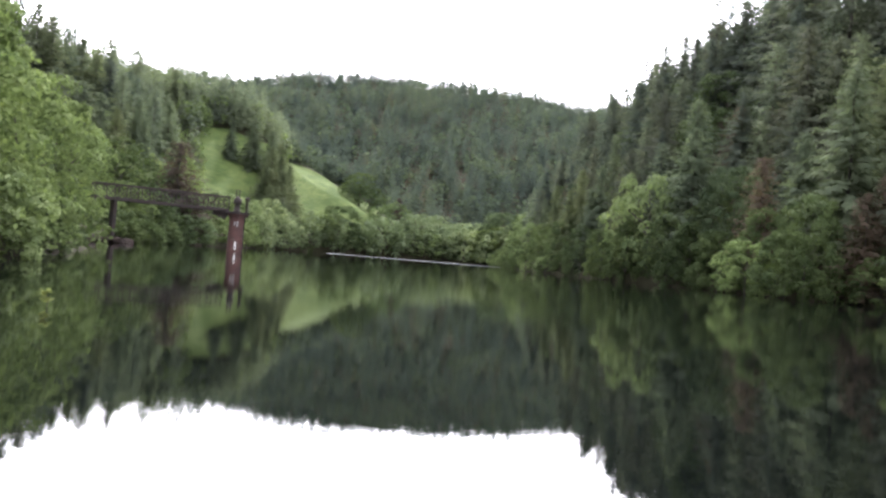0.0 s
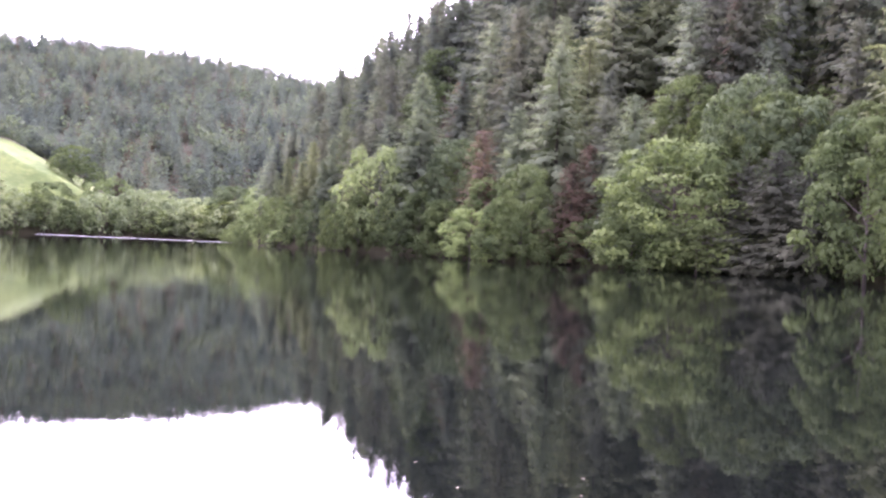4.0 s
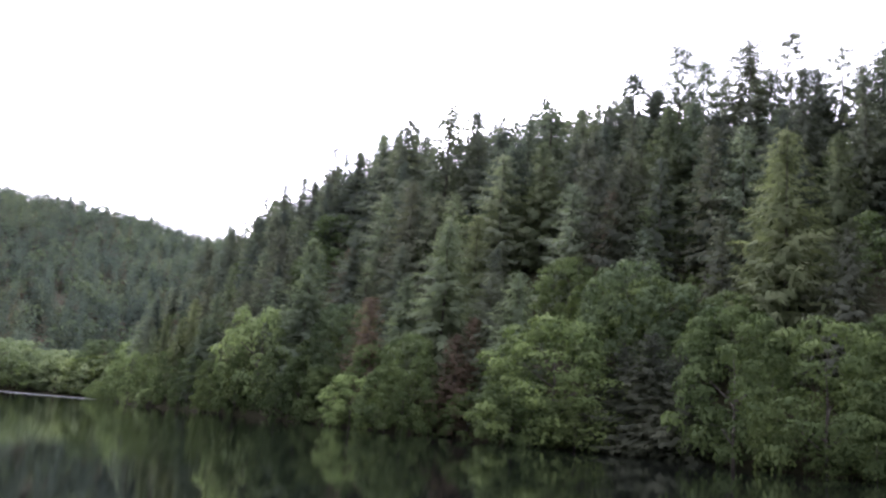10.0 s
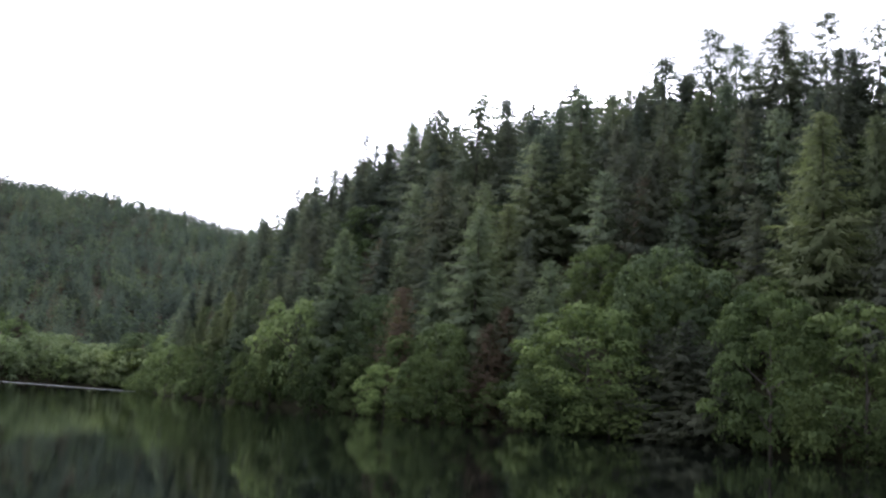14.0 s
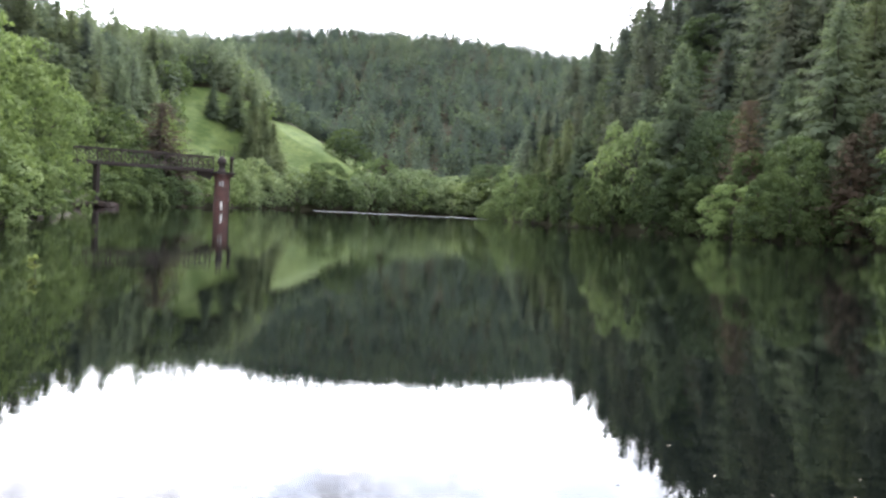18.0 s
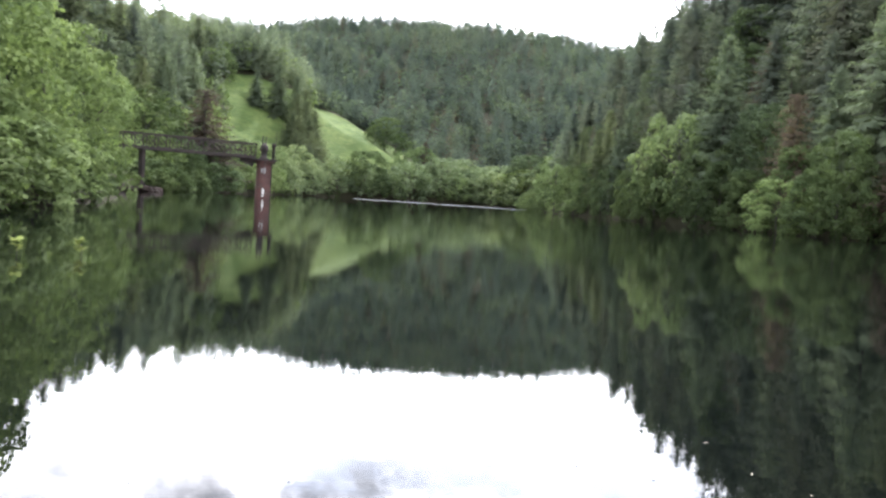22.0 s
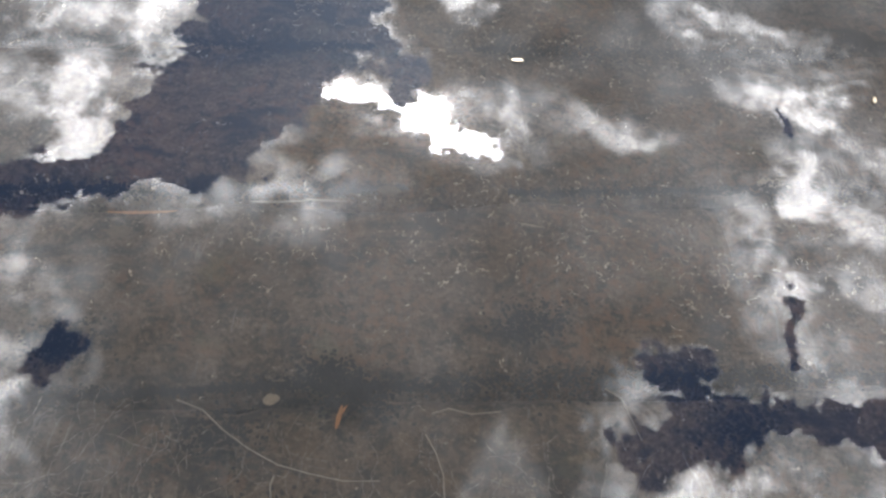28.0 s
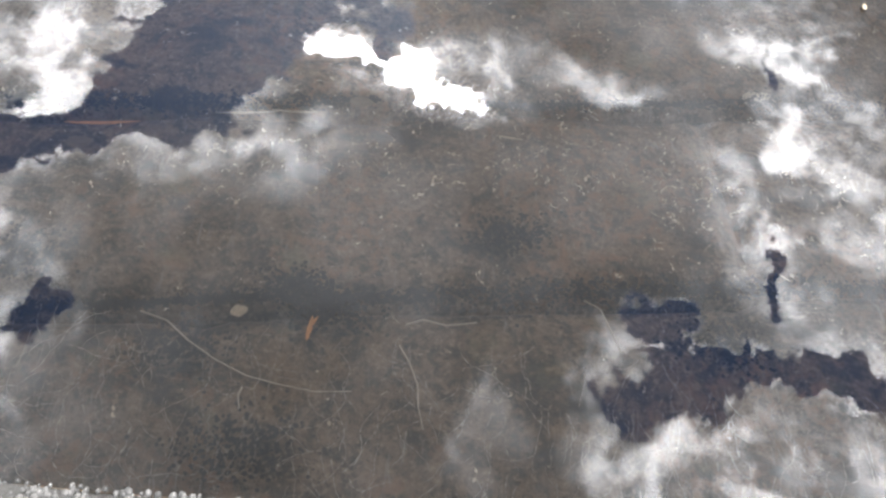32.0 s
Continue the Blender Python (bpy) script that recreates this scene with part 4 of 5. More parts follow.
wood(95, on_right(20, 235, -0.5, 2.5), ("bush0", "bush1", "bush2", "bush0", "bush1", "willow"), (0.2, 0.42), 2.3, "green bush at the water's edge", "shore bushes of the wooded bank", (1.1, 1.5))
wood(44, on_right(22, 230, 5, 13), ("leaf0", "leaf1", "leaf2", "fir0", "spruce2", "pine1", "rust"), (0.5, 0.8), 4.4, "green tree on the lower slope of the wooded bank", "trees of the wooded bank", (1.0, 1.3))
wood(165, on_right(30, 250, 12, 46), ("fir0", "fir1", "fir2", "pine0", "fir0", "fir1", "fir2", "leaf1", "larch"), (0.82, 1.08), 4.3, "dark green conifer on the steep wooded bank", "trees of the wooded bank", (0.95, 1.25))
wood(56, on_left(14, 125, 9, 48), ("fresh0", "fresh1", "fresh2", "leaf0", "leaf1"), (0.8, 1.2), 5.0, "green broadleaved tree on the hillside", "broadleaved trees of the hillside", (1.0, 1.2))
wood(26, on_left(10, 46, -0.4, 2.5), ("leaf0", "fresh1", "fresh0", "willow"), (0.3, 0.5), 2.3, "low green bush overhanging the water", "bushes of the shore", (1.2, 1.5))
wood(30, on_left(12, 45, -0.3, 1.2), ("bush0", "bush1", "bush2", "willow"), (0.2, 0.32), 1.4, "low green bush overhanging the water", "bushes of the shore", (1.3, 1.7))
wood(24, on_left(104, 130, -0.4, 1.2), ("bush0", "bush1", "bush2", "willow"), (0.2, 0.34), 1.4, "low green bush overhanging the water", "bushes of the shore", (1.3, 1.7))
wood(40, on_left(104, 165, 0.2, 5), ("willow", "fresh0", "willow", "fresh1"), (0.35, 0.62), 3.2, "green bush on the shore behind the footbridge", "bushes of the shore", (1.1, 1.5))
wood(60, on_left(100, 240, 9, 66), ("pine0", "pine1", "larch", "pine2", "fresh1", "leaf1", "rust", "fresh0"), (0.62, 0.92), 5.0, "tree on the hillside above the meadow", "conifers of the hillside", (0.95, 1.2))
wood(58, on_left(150, 238, 0.1, 5), ("pale0", "pale1", "pale0", "pale1", "fresh2"), (0.5, 0.85), 3.4, "pale green tree on the far shore", "trees of the far shore", (0.9, 1.2))
wood(34, lambda: (random.uniform(-6, 26), random.uniform(234, 262)), ("pale0", "pale1", "fresh1", "pale0"), (0.65, 1.15), 3.8, "green tree at the head of the lake", "trees of the far shore", (1.1, 1.4))
random.seed(8)
for az, d, top, k in ((-17.8, 268, 9.8, "pine0"), (-17.1, 280, 10.0, "pine1"), (-16.4, 276, 9.9, "spruce1"), (-15.8, 284, 10.4, "pine2"), (-15.2, 280, 10.4, "spruce0"), (-14.6, 288, 10.1, "pine1"), (-13.9, 286, 9.9, "pine0"), (-13.2, 290, 9.5, "pine2"),
                      (-16.8, 250, 8.8, "pine2"), (-15.9, 252, 9.0, "larch"), (-15.0, 254, 8.8, "pine1"), (-14.2, 256, 8.6, "pine0"), (-13.4, 258, 8.6, "larch"), (-12.6, 262, 8.4, "pine1"), (-11.8, 262, 8.0, "pine2")):
    stand(k, az, d, top, 1.0, "dark conifer on the shoulder of the hill", "conifers of the hillside")
for az, d, top, k in ((-14.5, 224, 7.8, "grey0"), (-13.1, 226, 8.3, "grey1"), (-11.9, 228, 7.4, "grey0"), (-11.3, 224, 6.7, "larch"), (-11.8, 216, 6.4, "larch"), (-11.2, 214, 6.0, "larch"),
                      (-11.7, 208, 5.0, "larch"), (-12.1, 210, 5.2, "larch"), (-11.0, 208, 5.0, "larch"), (-10.6, 213, 5.4, "larch"), (-10.8, 204, 4.0, "larch"), (-11.8, 203, 4.0, "larch"), (-11.3, 202, 3.9, "larch"), (-10.9, 199, 3.2, "pine0")):
    stand(k, az, d, top, 1.25, "conifer standing on the meadow", "clump above the meadow")
stand("rust", -17.6, 143, 6.2, 1.8, "brown conifer above the footbridge")
for az, d, top, k in ((-20.3, 156, 8.6, "grey1"), (-19.4, 160, 9.3, "pine1"), (-18.5, 166, 8.8, "grey0"), (-19.9, 150, 7.4, "grey0"), (-18.4, 176, 8.2, "pine0"), (-21.4, 158, 10.0, "pine0"), (-20.6, 170, 9.9, "pine2")):
    stand(k, az, d, top, 1.05, "tall green conifer on the hillside above the footbridge", "conifers of the hillside")
for az, d, top, k in ((-22.2, 165, 10.8, "spruce1"), (-23.0, 168, 11.2, "larch"), (-23.9, 166, 11.8, "larch"), (-24.8, 163, 12.3, "pine0"), (-25.6, 160, 12.9, "larch"), (-26.5, 158, 13.5, "larch"), (-27.5, 155, 13.8, "spruce0"), (-28.6, 150, 14.2, "pine1"), (-22.6, 150, 8.6, "grey1"), (-23.6, 146, 9.2, "pine2"), (-25.2, 142, 9.8, "pine1"), (-21.6, 148, 7.8, "larch")):
    stand(k, az, d, top, 1.2, "tree on the brow of the hillside", "trees on the brow")
for az, d, top, k in ((-5.9, 252, 5.3, "leaf1"), (-6.6, 246, 4.6, "leaf0"), (-5.2, 250, 4.4, "leaf2"), (-7.1, 214, 3.0, "oak0"), (-3.2, 240, 3.8, "rust"), (-0.8, 246, 2.8, "pale1"), (1.9, 246, 2.3, "pale0"), (4.0, 240, 3.5, "dome"), (3.1, 244, 2.6, "pale1"), (0.6, 250, 2.4, "pale0"), (-2.0, 232, 2.9, "pale0"), (-4.2, 222, 2.5, "pale1")):
    stand(k, az, d, top, 1.1, "tree standing alone at the head of the lake")


def far_wood(name, label, count, pick, crowns, mat, scale, side=False):
    """A wood too far to count: many crowns in one mesh."""
    Vs, Fs, Ns, n = [], [], [], 0
    for _ in range(count):
        x, y = pick()
        if float(meadow_mask(x, y)) > 0.5 or (side and x > -0.185 * y):
            continue
        V, F, N = random.choice(crowns)
        s, a = random.uniform(*scale), random.uniform(0, 6.28)
        c, d = math.cos(a) * s, math.sin(a) * s
        Vs.append(np.stack([V[:, 0] * c - V[:, 1] * d + x, V[:, 0] * d + V[:, 1] * c + y, V[:, 2] * s + float(height(x, y)) - 0.3], 1))
        Ns.append(np.stack([(N[:, 0] * c - N[:, 1] * d) / s, (N[:, 0] * d + N[:, 1] * c) / s, N[:, 2]], 1))
        Fs.append(F + n)
        n += len(V)
    me = bpy.data.meshes.new(name)
    V, F = np.concatenate(Vs), np.concatenate(Fs)
    me.vertices.add(len(V))
    me.vertices.foreach_set("co", V.astype(np.float32).reshape(-1))
    me.loops.add(F.size)
    me.loops.foreach_set("vertex_index", F.astype(np.int32).reshape(-1))
    me.polygons.add(len(F))
    me.polygons.foreach_set("loop_start", np.arange(0, F.size, F.shape[1], dtype=np.int32))
    me.update(calc_edges=True)
    me.shade_smooth()
    me.normals_split_custom_set_from_vertices(np.concatenate(Ns).tolist())
    me.materials.append(mat)
    return tagged(new(name, me), label, "woodland", kind="stuff")


def far_fir(h, r, n, seed, blunt=0.6):
    """A small far conifer: hanging sprays laid like shingles on a blunt cone."""
    rng = np.random.default_rng(seed)
    t = np.sort(rng.uniform(0.0, 1.0, n) ** 1.1)
    a = np.arange(n) * 2.39996 + rng.uniform(-0.3, 0.3, n)
    out = np.stack([np.cos(a), np.sin(a), np.zeros(n)], 1)
    rad = r * (1 - t) ** blunt * rng.uniform(0.5, 0.9, n)
    P = out * rad[:, None] + np.stack([np.zeros(n), np.zeros(n), h * (0.14 + 0.86 * t)], 1)
    s = (0.35 + 0.9 * (1 - t))[:, None] * r * 0.36
    al = (out * rng.uniform(0.4, 0.9, n)[:, None] + np.array([0, 0, -0.45])) * s * 0.8
    ac = np.stack([-np.sin(a), np.cos(a), rng.uniform(-0.4, 0.4, n)], 1) * s * 0.66
    return kites(P, al, ac, out + np.array([0, 0, 0.1]) + (t[:, None] * 1.3) * np.array([0, 0, 1.0]) + rng.normal(size=(n, 3)) * 0.06, 3, 0.05)


FIRS = [far_fir(13.5 + i * 0.6, 3.5, 90, 80 + i, 0.5 + 0.06 * i) for i in range(5)]
ROUNDS = [broad_crown(12, 4.4, 12, 8, 1.5, 90 + i, 0.0, 0.0, 0.36, 0.2) for i in range(4)]
FIRS2 = [far_fir(20, 5.2, 170, 84 + i) for i in range(3)]
SHRUBS = [broad_crown(4, 2.4, 8, 14, 0.55, 95 + i, 0.0) for i in range(3)]


def far_pick():
    y = 266 + 374 * random.uniform(0, 1) ** 0.9
    return random.uniform(-0.5, 0.34) * y, y


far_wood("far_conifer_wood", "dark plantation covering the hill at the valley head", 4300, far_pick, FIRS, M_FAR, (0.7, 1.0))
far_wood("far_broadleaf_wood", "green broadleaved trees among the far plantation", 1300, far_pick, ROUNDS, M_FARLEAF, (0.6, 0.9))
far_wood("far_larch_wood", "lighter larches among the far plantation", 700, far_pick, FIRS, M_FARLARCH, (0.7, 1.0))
far_wood("far_dead_wood", "rust-brown trees among the far plantation", 380, far_pick, FIRS, M_RUST, (0.6, 0.9))
far_wood("ridge_wood", "dark conifers behind the brow of the wooded bank", 620, on_right(-10, 330, 40, 100), FIRS2, M_SPRUCE, (0.66, 0.92))
far_wood("hillside_wood", "mixed trees on the upper hillside", 420, on_left(60, 330, 50, 130), FIRS2, M_PINE, (0.5, 0.8), True)
far_wood("hillside_broadleaf_wood", "green broadleaved trees on the upper hillside", 800, on_left(-30, 300, 10, 120), ROUNDS, M_FRESH, (0.45, 0.8), True)
far_wood("shoulder_wood", "mixed trees above the meadow", 260, on_left(165, 310, 24, 62), FIRS2, M_PINE, (0.45, 0.75), True)
far_wood("undergrowth", "dark green shrubs under the trees of the wooded bank", 1100, on_right(5, 250, 0.5, 50), SHRUBS, M_LEAF, (0.5, 1.1))
far_wood("hillside_undergrowth", "green shrubs on the lower hillside", 700, on_left(10, 240, -0.3, 34), SHRUBS, M_LEAF, (0.5, 1.1))

# ---- valve tower and footbridge ----
DECK = 4.75
TOWER = (-25.2, 103.0)


def make_tower():
    t = new("valve_tower")
    t.location = (*TOWER, 0)
    V, F = lathe(((0.98, -2.0), (0.95, 0.0), (0.92, 1.5), (0.9, 3.6), (0.95, 4.0), (1.15, 4.35), (1.32, 4.55)), 18)
    part("column", mesh_of("column", V, F, M_TOWER, True), t, label="red-brown round iron column stained at the waterline")
    part("deck", box_mesh("deck", (2.7, 2.6, 0.22), M_IRON, 0.03), t, pose(0, 0, DECK - 0.11, 0, 0, 20), "dark rusty platform")
    for i, z in enumerate((0.45, 1.35)):
        part("collar", mesh_of("collar", *lathe(((0.93, z - 0.08), (1.0, z - 0.05), (1.0, z + 0.05), (0.93, z + 0.08)), 18), M_TOWER, True), t)
    # depth gauge: white bars on the face towards the dam
    a = math.atan2(-TOWER[1], -TOWER[0])
    for z, h in ((0.72, 0.95),):
        c = (math.cos(a) * 0.97, math.sin(a) * 0.97, z)
        part("depth_gauge", box_mesh("depth_gauge", (0.03, 0.22, h), M_WHITE, 0.006), t, pose(*c, 0, 0, math.degrees(a)), "white painted gauge board")
    for da, hh in ((0.1, 0.7), (-0.25, 0.5)):
        part("lime_stain", box_mesh("lime_stain", (0.012, 0.2, hh), M_FLOAT, 0.004), t, pose(math.cos(a + da) * 0.915, math.sin(a + da) * 0.915, 3.35, 0, 0, math.degrees(a + da)), "pale lime streak on the iron")
    V, F = lathe(((0.52, DECK), (0.52, DECK + 0.15), (0.36, DECK + 0.25), (0.36, DECK + 0.95), (0.5, DECK + 1.05), (0.5, DECK + 1.55), (0.34, DECK + 1.7), (0.16, DECK + 1.95)), 14)
    part("valve_gear", mesh_of("valve_gear", V, F, M_IRON, True), t, pose(-0.1, 0, 0), "dark cast iron valve headstock")
    for dx in (-0.22, 0.18):
        part("spindle", mesh_of("spindle", *tube([(dx - 0.1, 0, DECK + 1.6), (dx - 0.1, 0, DECK + 2.75)], [0.07, 0.06], 8), M_IRON), t)
    V, F = lathe(((0.16, DECK), (0.16, DECK + 1.5), (0.24, DECK + 1.55), (0.24, DECK + 1.85), (0.1, DECK + 1.95)), 10)
    part("corner_post", mesh_of("corner_post", V, F, M_IRON, True), t, pose(1.12, -0.3, 0))
    part("ladder_pipe", mesh_of("ladder_pipe", *tube([(1.02, -0.45, -0.6), (1.02, -0.45, DECK)], [0.06, 0.06], 8), M_IRON), t)
    part("aerial_rod", mesh_of("aerial_rod", *tube([(1.2, 0.5, DECK), (1.2, 0.5, DECK + 3.4)], [0.035, 0.02], 6), M_IRON), t)
    for k in range(5):
        b = radians(k * 72)
        part("bracket", box_mesh("bracket", (0.5, 0.1, 0.35), M_IRON, 0.02), t, pose(math.cos(b) * 1.1, math.sin(b) * 1.1, 4.4, 0, 0, math.degrees(b)))
    return tagged(t, "red-brown iron valve tower standing in the reservoir", "valve tower")


def make_bridge():
    b = new("footbridge")
    end = Vector((-38.9, 93.4, 0))
    start = Vector((TOWER[0] - 1.2, TOWER[1] - 0.75, 0))
    way = end - start
    L = way.length
    b.matrix_basis = Matrix.Translation((start.x, start.y, DECK)) @ pose(0, 0, 0, 0, 0, math.degrees(math.atan2(way.y, way.x)))
    n, H = 12, 1.72
    for side in (-0.75, 0.75):
        bar("bottom_chord", (0, side, 0.1), (L, side, 0.1), 0.2, 0.3, M_IRON, b)
        bar("top_rail", (0, side, H), (L, side, H), 0.14, 0.16, M_IRON, b)
        for i in range(n + 1):
            x = L * i / n
            bar("post", (x, side, 0.2), (x, side, H), 0.1, 0.1, M_IRON, b)
            if i < n:
                x2 = L * (i + 1) / n
                bar("brace", (x, side + 0.03, 0.2), (x2, side + 0.03, H), 0.06, 0.07, M_IRON, b)
                if side > 0:
                    bar("brace", (x, side - 0.03, H), (x2, side - 0.03, 0.2), 0.06, 0.07, M_IRON, b)
    plank = box_mesh("plank", (0.36, 1.4, 0.06), M_IRON, 0.008)
    for i in range(int(L / 0.4)):
        part("plank", plank, b, pose(0.2 + i * 0.4, 0, 0.28, 0, 0, random.uniform(-0.6, 0.6)))
    for i in range(6):
        bar("cross_beam", (L * (i + 0.5) / 6, -0.75, 0.02), (L * (i + 0.5) / 6, 0.75, 0.02), 0.14, 0.2, M_IRON, b)
    bar("haunch", (-0.1, 0, -0.55), (1.6, 0, -0.02), 0.3, 0.9, M_IRON, b)
    pier = L - 2.3
    for side in (-0.5, 0.5):
        bar("pier_leg", (pier, side, -DECK - 1.0), (pier, side, 0.0), 0.42, 0.42, M_IRON, b)
    bar("pier_cap", (pier, -0.9, -0.1), (pier, 0.9, -0.1), 0.4, 0.3, M_IRON, b)
    bar("pier_brace", (pier, -0.5, -3.6), (pier, 0.5, -1.2), 0.1, 0.1, M_IRON, b)
    return tagged(b, "dark rusty lattice footbridge from the bank to the valve tower", "footbridge")


make_tower()
make_bridge()


def make_rocks():
    """Dark boulders on the shore round the foot of the footbridge's pier."""
    rng = random.Random(17)
    for i in range(22):
        bm = bmesh.new()
        bmesh.ops.create_icosphere(bm, subdivisions=2, radius=1.0)
        w = rng.uniform(0.45, 1.0)
        for v in bm.verts:
            k = 1 + 0.35 * noise.noise(v.co * 1.3 + Vector((i * 7, 0, 0))) + 0.12 * noise.noise(v.co * 3.5 + Vector((0, i * 5, 0)))
            v.co = Vector((v.co.x * w * 1.25, v.co.y * w, v.co.z * w * 0.62)) * k
        rock = new("boulder", bm_mesh("boulder", bm, M_ROCK))
        t = rng.uniform(0, 1)
        rock.matrix_basis = pose(-41.2 + 5.6 * t + rng.uniform(-0.6, 0.6), 90.5 + 5.5 * t + rng.uniform(-1.6, 1.6), rng.uniform(-0.1, 0.22), rng.uniform(-12, 12), rng.uniform(-12, 12), rng.uniform(0, 360))
        tagged(rock, "dark red-brown boulder on the shore by the footbridge pier", "boulder", "boulders by the footbridge")


make_rocks()


def make_boom():
    b = new("floating_boom")
    b.location = (0, 196, 0)
    n = 21
    pipe = mesh_of("float", *tube([(-1.0, 0, 0), (-0.96, 0, 0), (0.96, 0, 0), (1.0, 0, 0)], [0.03, 0.06, 0.06, 0.03], 8), M_FLOAT, True)
    for i in range(n):
        part("float", pipe, b, pose(-25.5 + i * 2.02, 0, 0.02))
    part("cable", mesh_of("cable", *tube([(-27, 0, 0.04), (16.5, 0, 0.04)], [0.02, 0.02], 5), M_FLOAT), b)
    return tagged(b, "thin white floating boom across the reservoir", "boom")


make_boom()

# ---- the edge of the dam and the shallows below it ----


def make_coping():
    """Rough concrete coping along the water, in lengths."""
    base = tagged(new("dam_coping"), "rough pale concrete coping along the water's edge", "coping", kind="structure")
    rng = random.Random(3)
    for i in range(30):
        w = 2.0
        bm = bmesh.new()
        bmesh.ops.create_grid(bm, x_segments=26, y_segments=12, size=0.5)
        for v in bm.verts:
            x, y = v.co.x * (w - 0.012), v.co.y * 0.9
            edge = max(0.0, abs(v.co.y) - 0.47) * 1.6
            v.co = (x, y, 0.010 * noise.noise(Vector((x * 9 + i * 5, y * 9, 2))) + 0.006 * noise.noise(Vector((x * 30 + i, y * 30, 7))) - edge)
        side = [e for e in bm.edges if e.is_boundary]
        ex = bmesh.ops.extrude_edge_only(bm, edges=side)["geom"]
        for v in ex:
            if isinstance(v, bmesh.types.BMVert):
                v.co.z = -0.7
        part("coping_stone", bm_mesh("coping_stone", bm, M_CONCRETE, True), base, pose(-29 + i * 2.0 + 0.99, -0.335, 0.045 + rng.uniform(-0.004, 0.004)))


def make_pebbles():
    """Pebbles that stand out of the worn coping by the water."""
    rng = np.random.default_rng(9)
    V, F, n = [], [], 0
    for _ in range(4200):
        x, y, r = rng.uniform(-1.3, 0.5), rng.uniform(0.0, 0.112), rng.uniform(0.0028, 0.0065)
        a0, el = rng.uniform(0, 6.28), rng.uniform(0.65, 1.0)
        for ring, (rr, z) in enumerate(((1.0, -0.3), (0.9, 0.35), (0.45, 0.75))):
            for k in range(6):
                a = a0 + k * 1.0472 + 0.3 * rng.normal() * 0.4
                V.append((x + math.cos(a) * r * rr * el, y + math.sin(a) * r * rr, 0.047 + z * r * 0.8))
        for ring in range(2):
            for k in range(6):
                p, q = n + ring * 6 + k, n + ring * 6 + (k + 1) % 6
                F.append((p, q, q + 6, p + 6))
        F.append(tuple(range(n + 12, n + 18)))
        n += 18
    part("exposed_pebbles", mesh_of("exposed_pebbles", V, F, M_PEBBLE, True), bpy.data.objects["dam_coping"], label="pale pebbles standing out of the worn concrete")["kind"] = "stuff"


def make_bed():
    bed = tagged(new("lake_bed"), "submerged stone pitching under brown silt and leaf litter", "lake bed", kind="structure")
    rng = random.Random(11)
    bed.rotation_euler = (0, 0, radians(8))
    y, row = -0.9, 0
    while y < 6.4:
        deep = 0.47 if row < 4 else rng.uniform(0.46, 0.6)
        x = -4.5 + rng.uniform(-0.5, 0)
        while x < 5.5:
            w = rng.uniform(0.7, 1.3)
            cx, cy = x + w / 2, y + deep / 2
            bm = bmesh.new()
            bmesh.ops.create_grid(bm, x_segments=20, y_segments=14, size=0.5)
            for v in bm.verts:
                px, py = v.co.x * (w + 0.004), v.co.y * (deep + 0.004)
                q = Vector(((px + cx) * 4, (py + cy) * 4, 1))
                low = 0.075 * max(0.0, (abs(v.co.y) - 0.38) / 0.12) ** 2 * max(0.15, 0.5 + 0.9 * noise.noise(q * 0.7)) + 0.02 * max(0.0, (abs(v.co.x) - 0.46) / 0.04) ** 2
                v.co = (px, py, 0.022 * noise.noise(q) + 0.008 * noise.noise(q * 4) - low)
            part("pitching_stone", bm_mesh("pitching_stone", bm, M_BEDSTONE, True), bed, pose(cx, cy, -0.13 - 0.11 * cy, -6.3))
            x += w
        y += deep
        row += 1
    V, F = [(-6, -1.0, -0.085), (7, -1.0, -0.085), (7, 7.5, -1.02), (-6, 7.5, -1.02)], [(0, 1, 2, 3)]
    # dark flakes of silt drifted along the courses and into hollows
    r2 = np.random.default_rng(31)
    X, Y = [], []
    for y in (0.04, 0.51, 0.98, 1.45):
        for x in r2.uniform(-1.8, 2.2, 6500):
            q = Vector((x * 2.4, y * 9, 3))
            w = 0.034 * max(0.0, noise.noise(q) + 0.3)
            if w > 0.002:
                X.append(x)
                Y.append(y + 0.02 * noise.noise(q * 1.3 + Vector((0, 0, 9))) + w * r2.normal() * 0.8)
    for cx, cy, r in ((-0.02, 0.54, 0.022), (0.37, 0.645, 0.03), (-0.21, 0.43, 0.03), (0.04, 0.49, 0.03), (-0.5, 0.62, 0.03), (0.75, 0.4, 0.035), (-0.12, 0.25, 0.04)):
        X += list(cx + r * 1.3 * r2.normal(size=420))
        Y += list(cy + r * 0.8 * r2.normal(size=420))
    P = np.stack([X, Y, -0.13 - 0.11 * np.array(Y) + 0.004 + r2.uniform(0.008, 0.022, len(X))], 1)
    a = r2.uniform(0, 6.28, len(X))
    l = r2.uniform(0.004, 0.011, len(X))[:, None]
    along, across = np.stack([np.cos(a), np.sin(a), -0.11 * np.sin(a)], 1) * l, np.stack([-np.sin(a), np.cos(a), -0.11 * np.cos(a)], 1) * l * 0.45
    V, F, _ = kites(P, along, across, np.tile([0.0, 0.0, 1.0], (len(X), 1)))
    part("silt_flakes", mesh_of("silt_flakes", V, F, M_DRIFT), bed, label="dark flakes of silt along the joints")["kind"] = "stuff"
    part("silt", mesh_of("silt", V, F, M_SILT), bed, label="dark silt in the joints")


def bed_z(y):
    return -0.13 - 0.11 * y


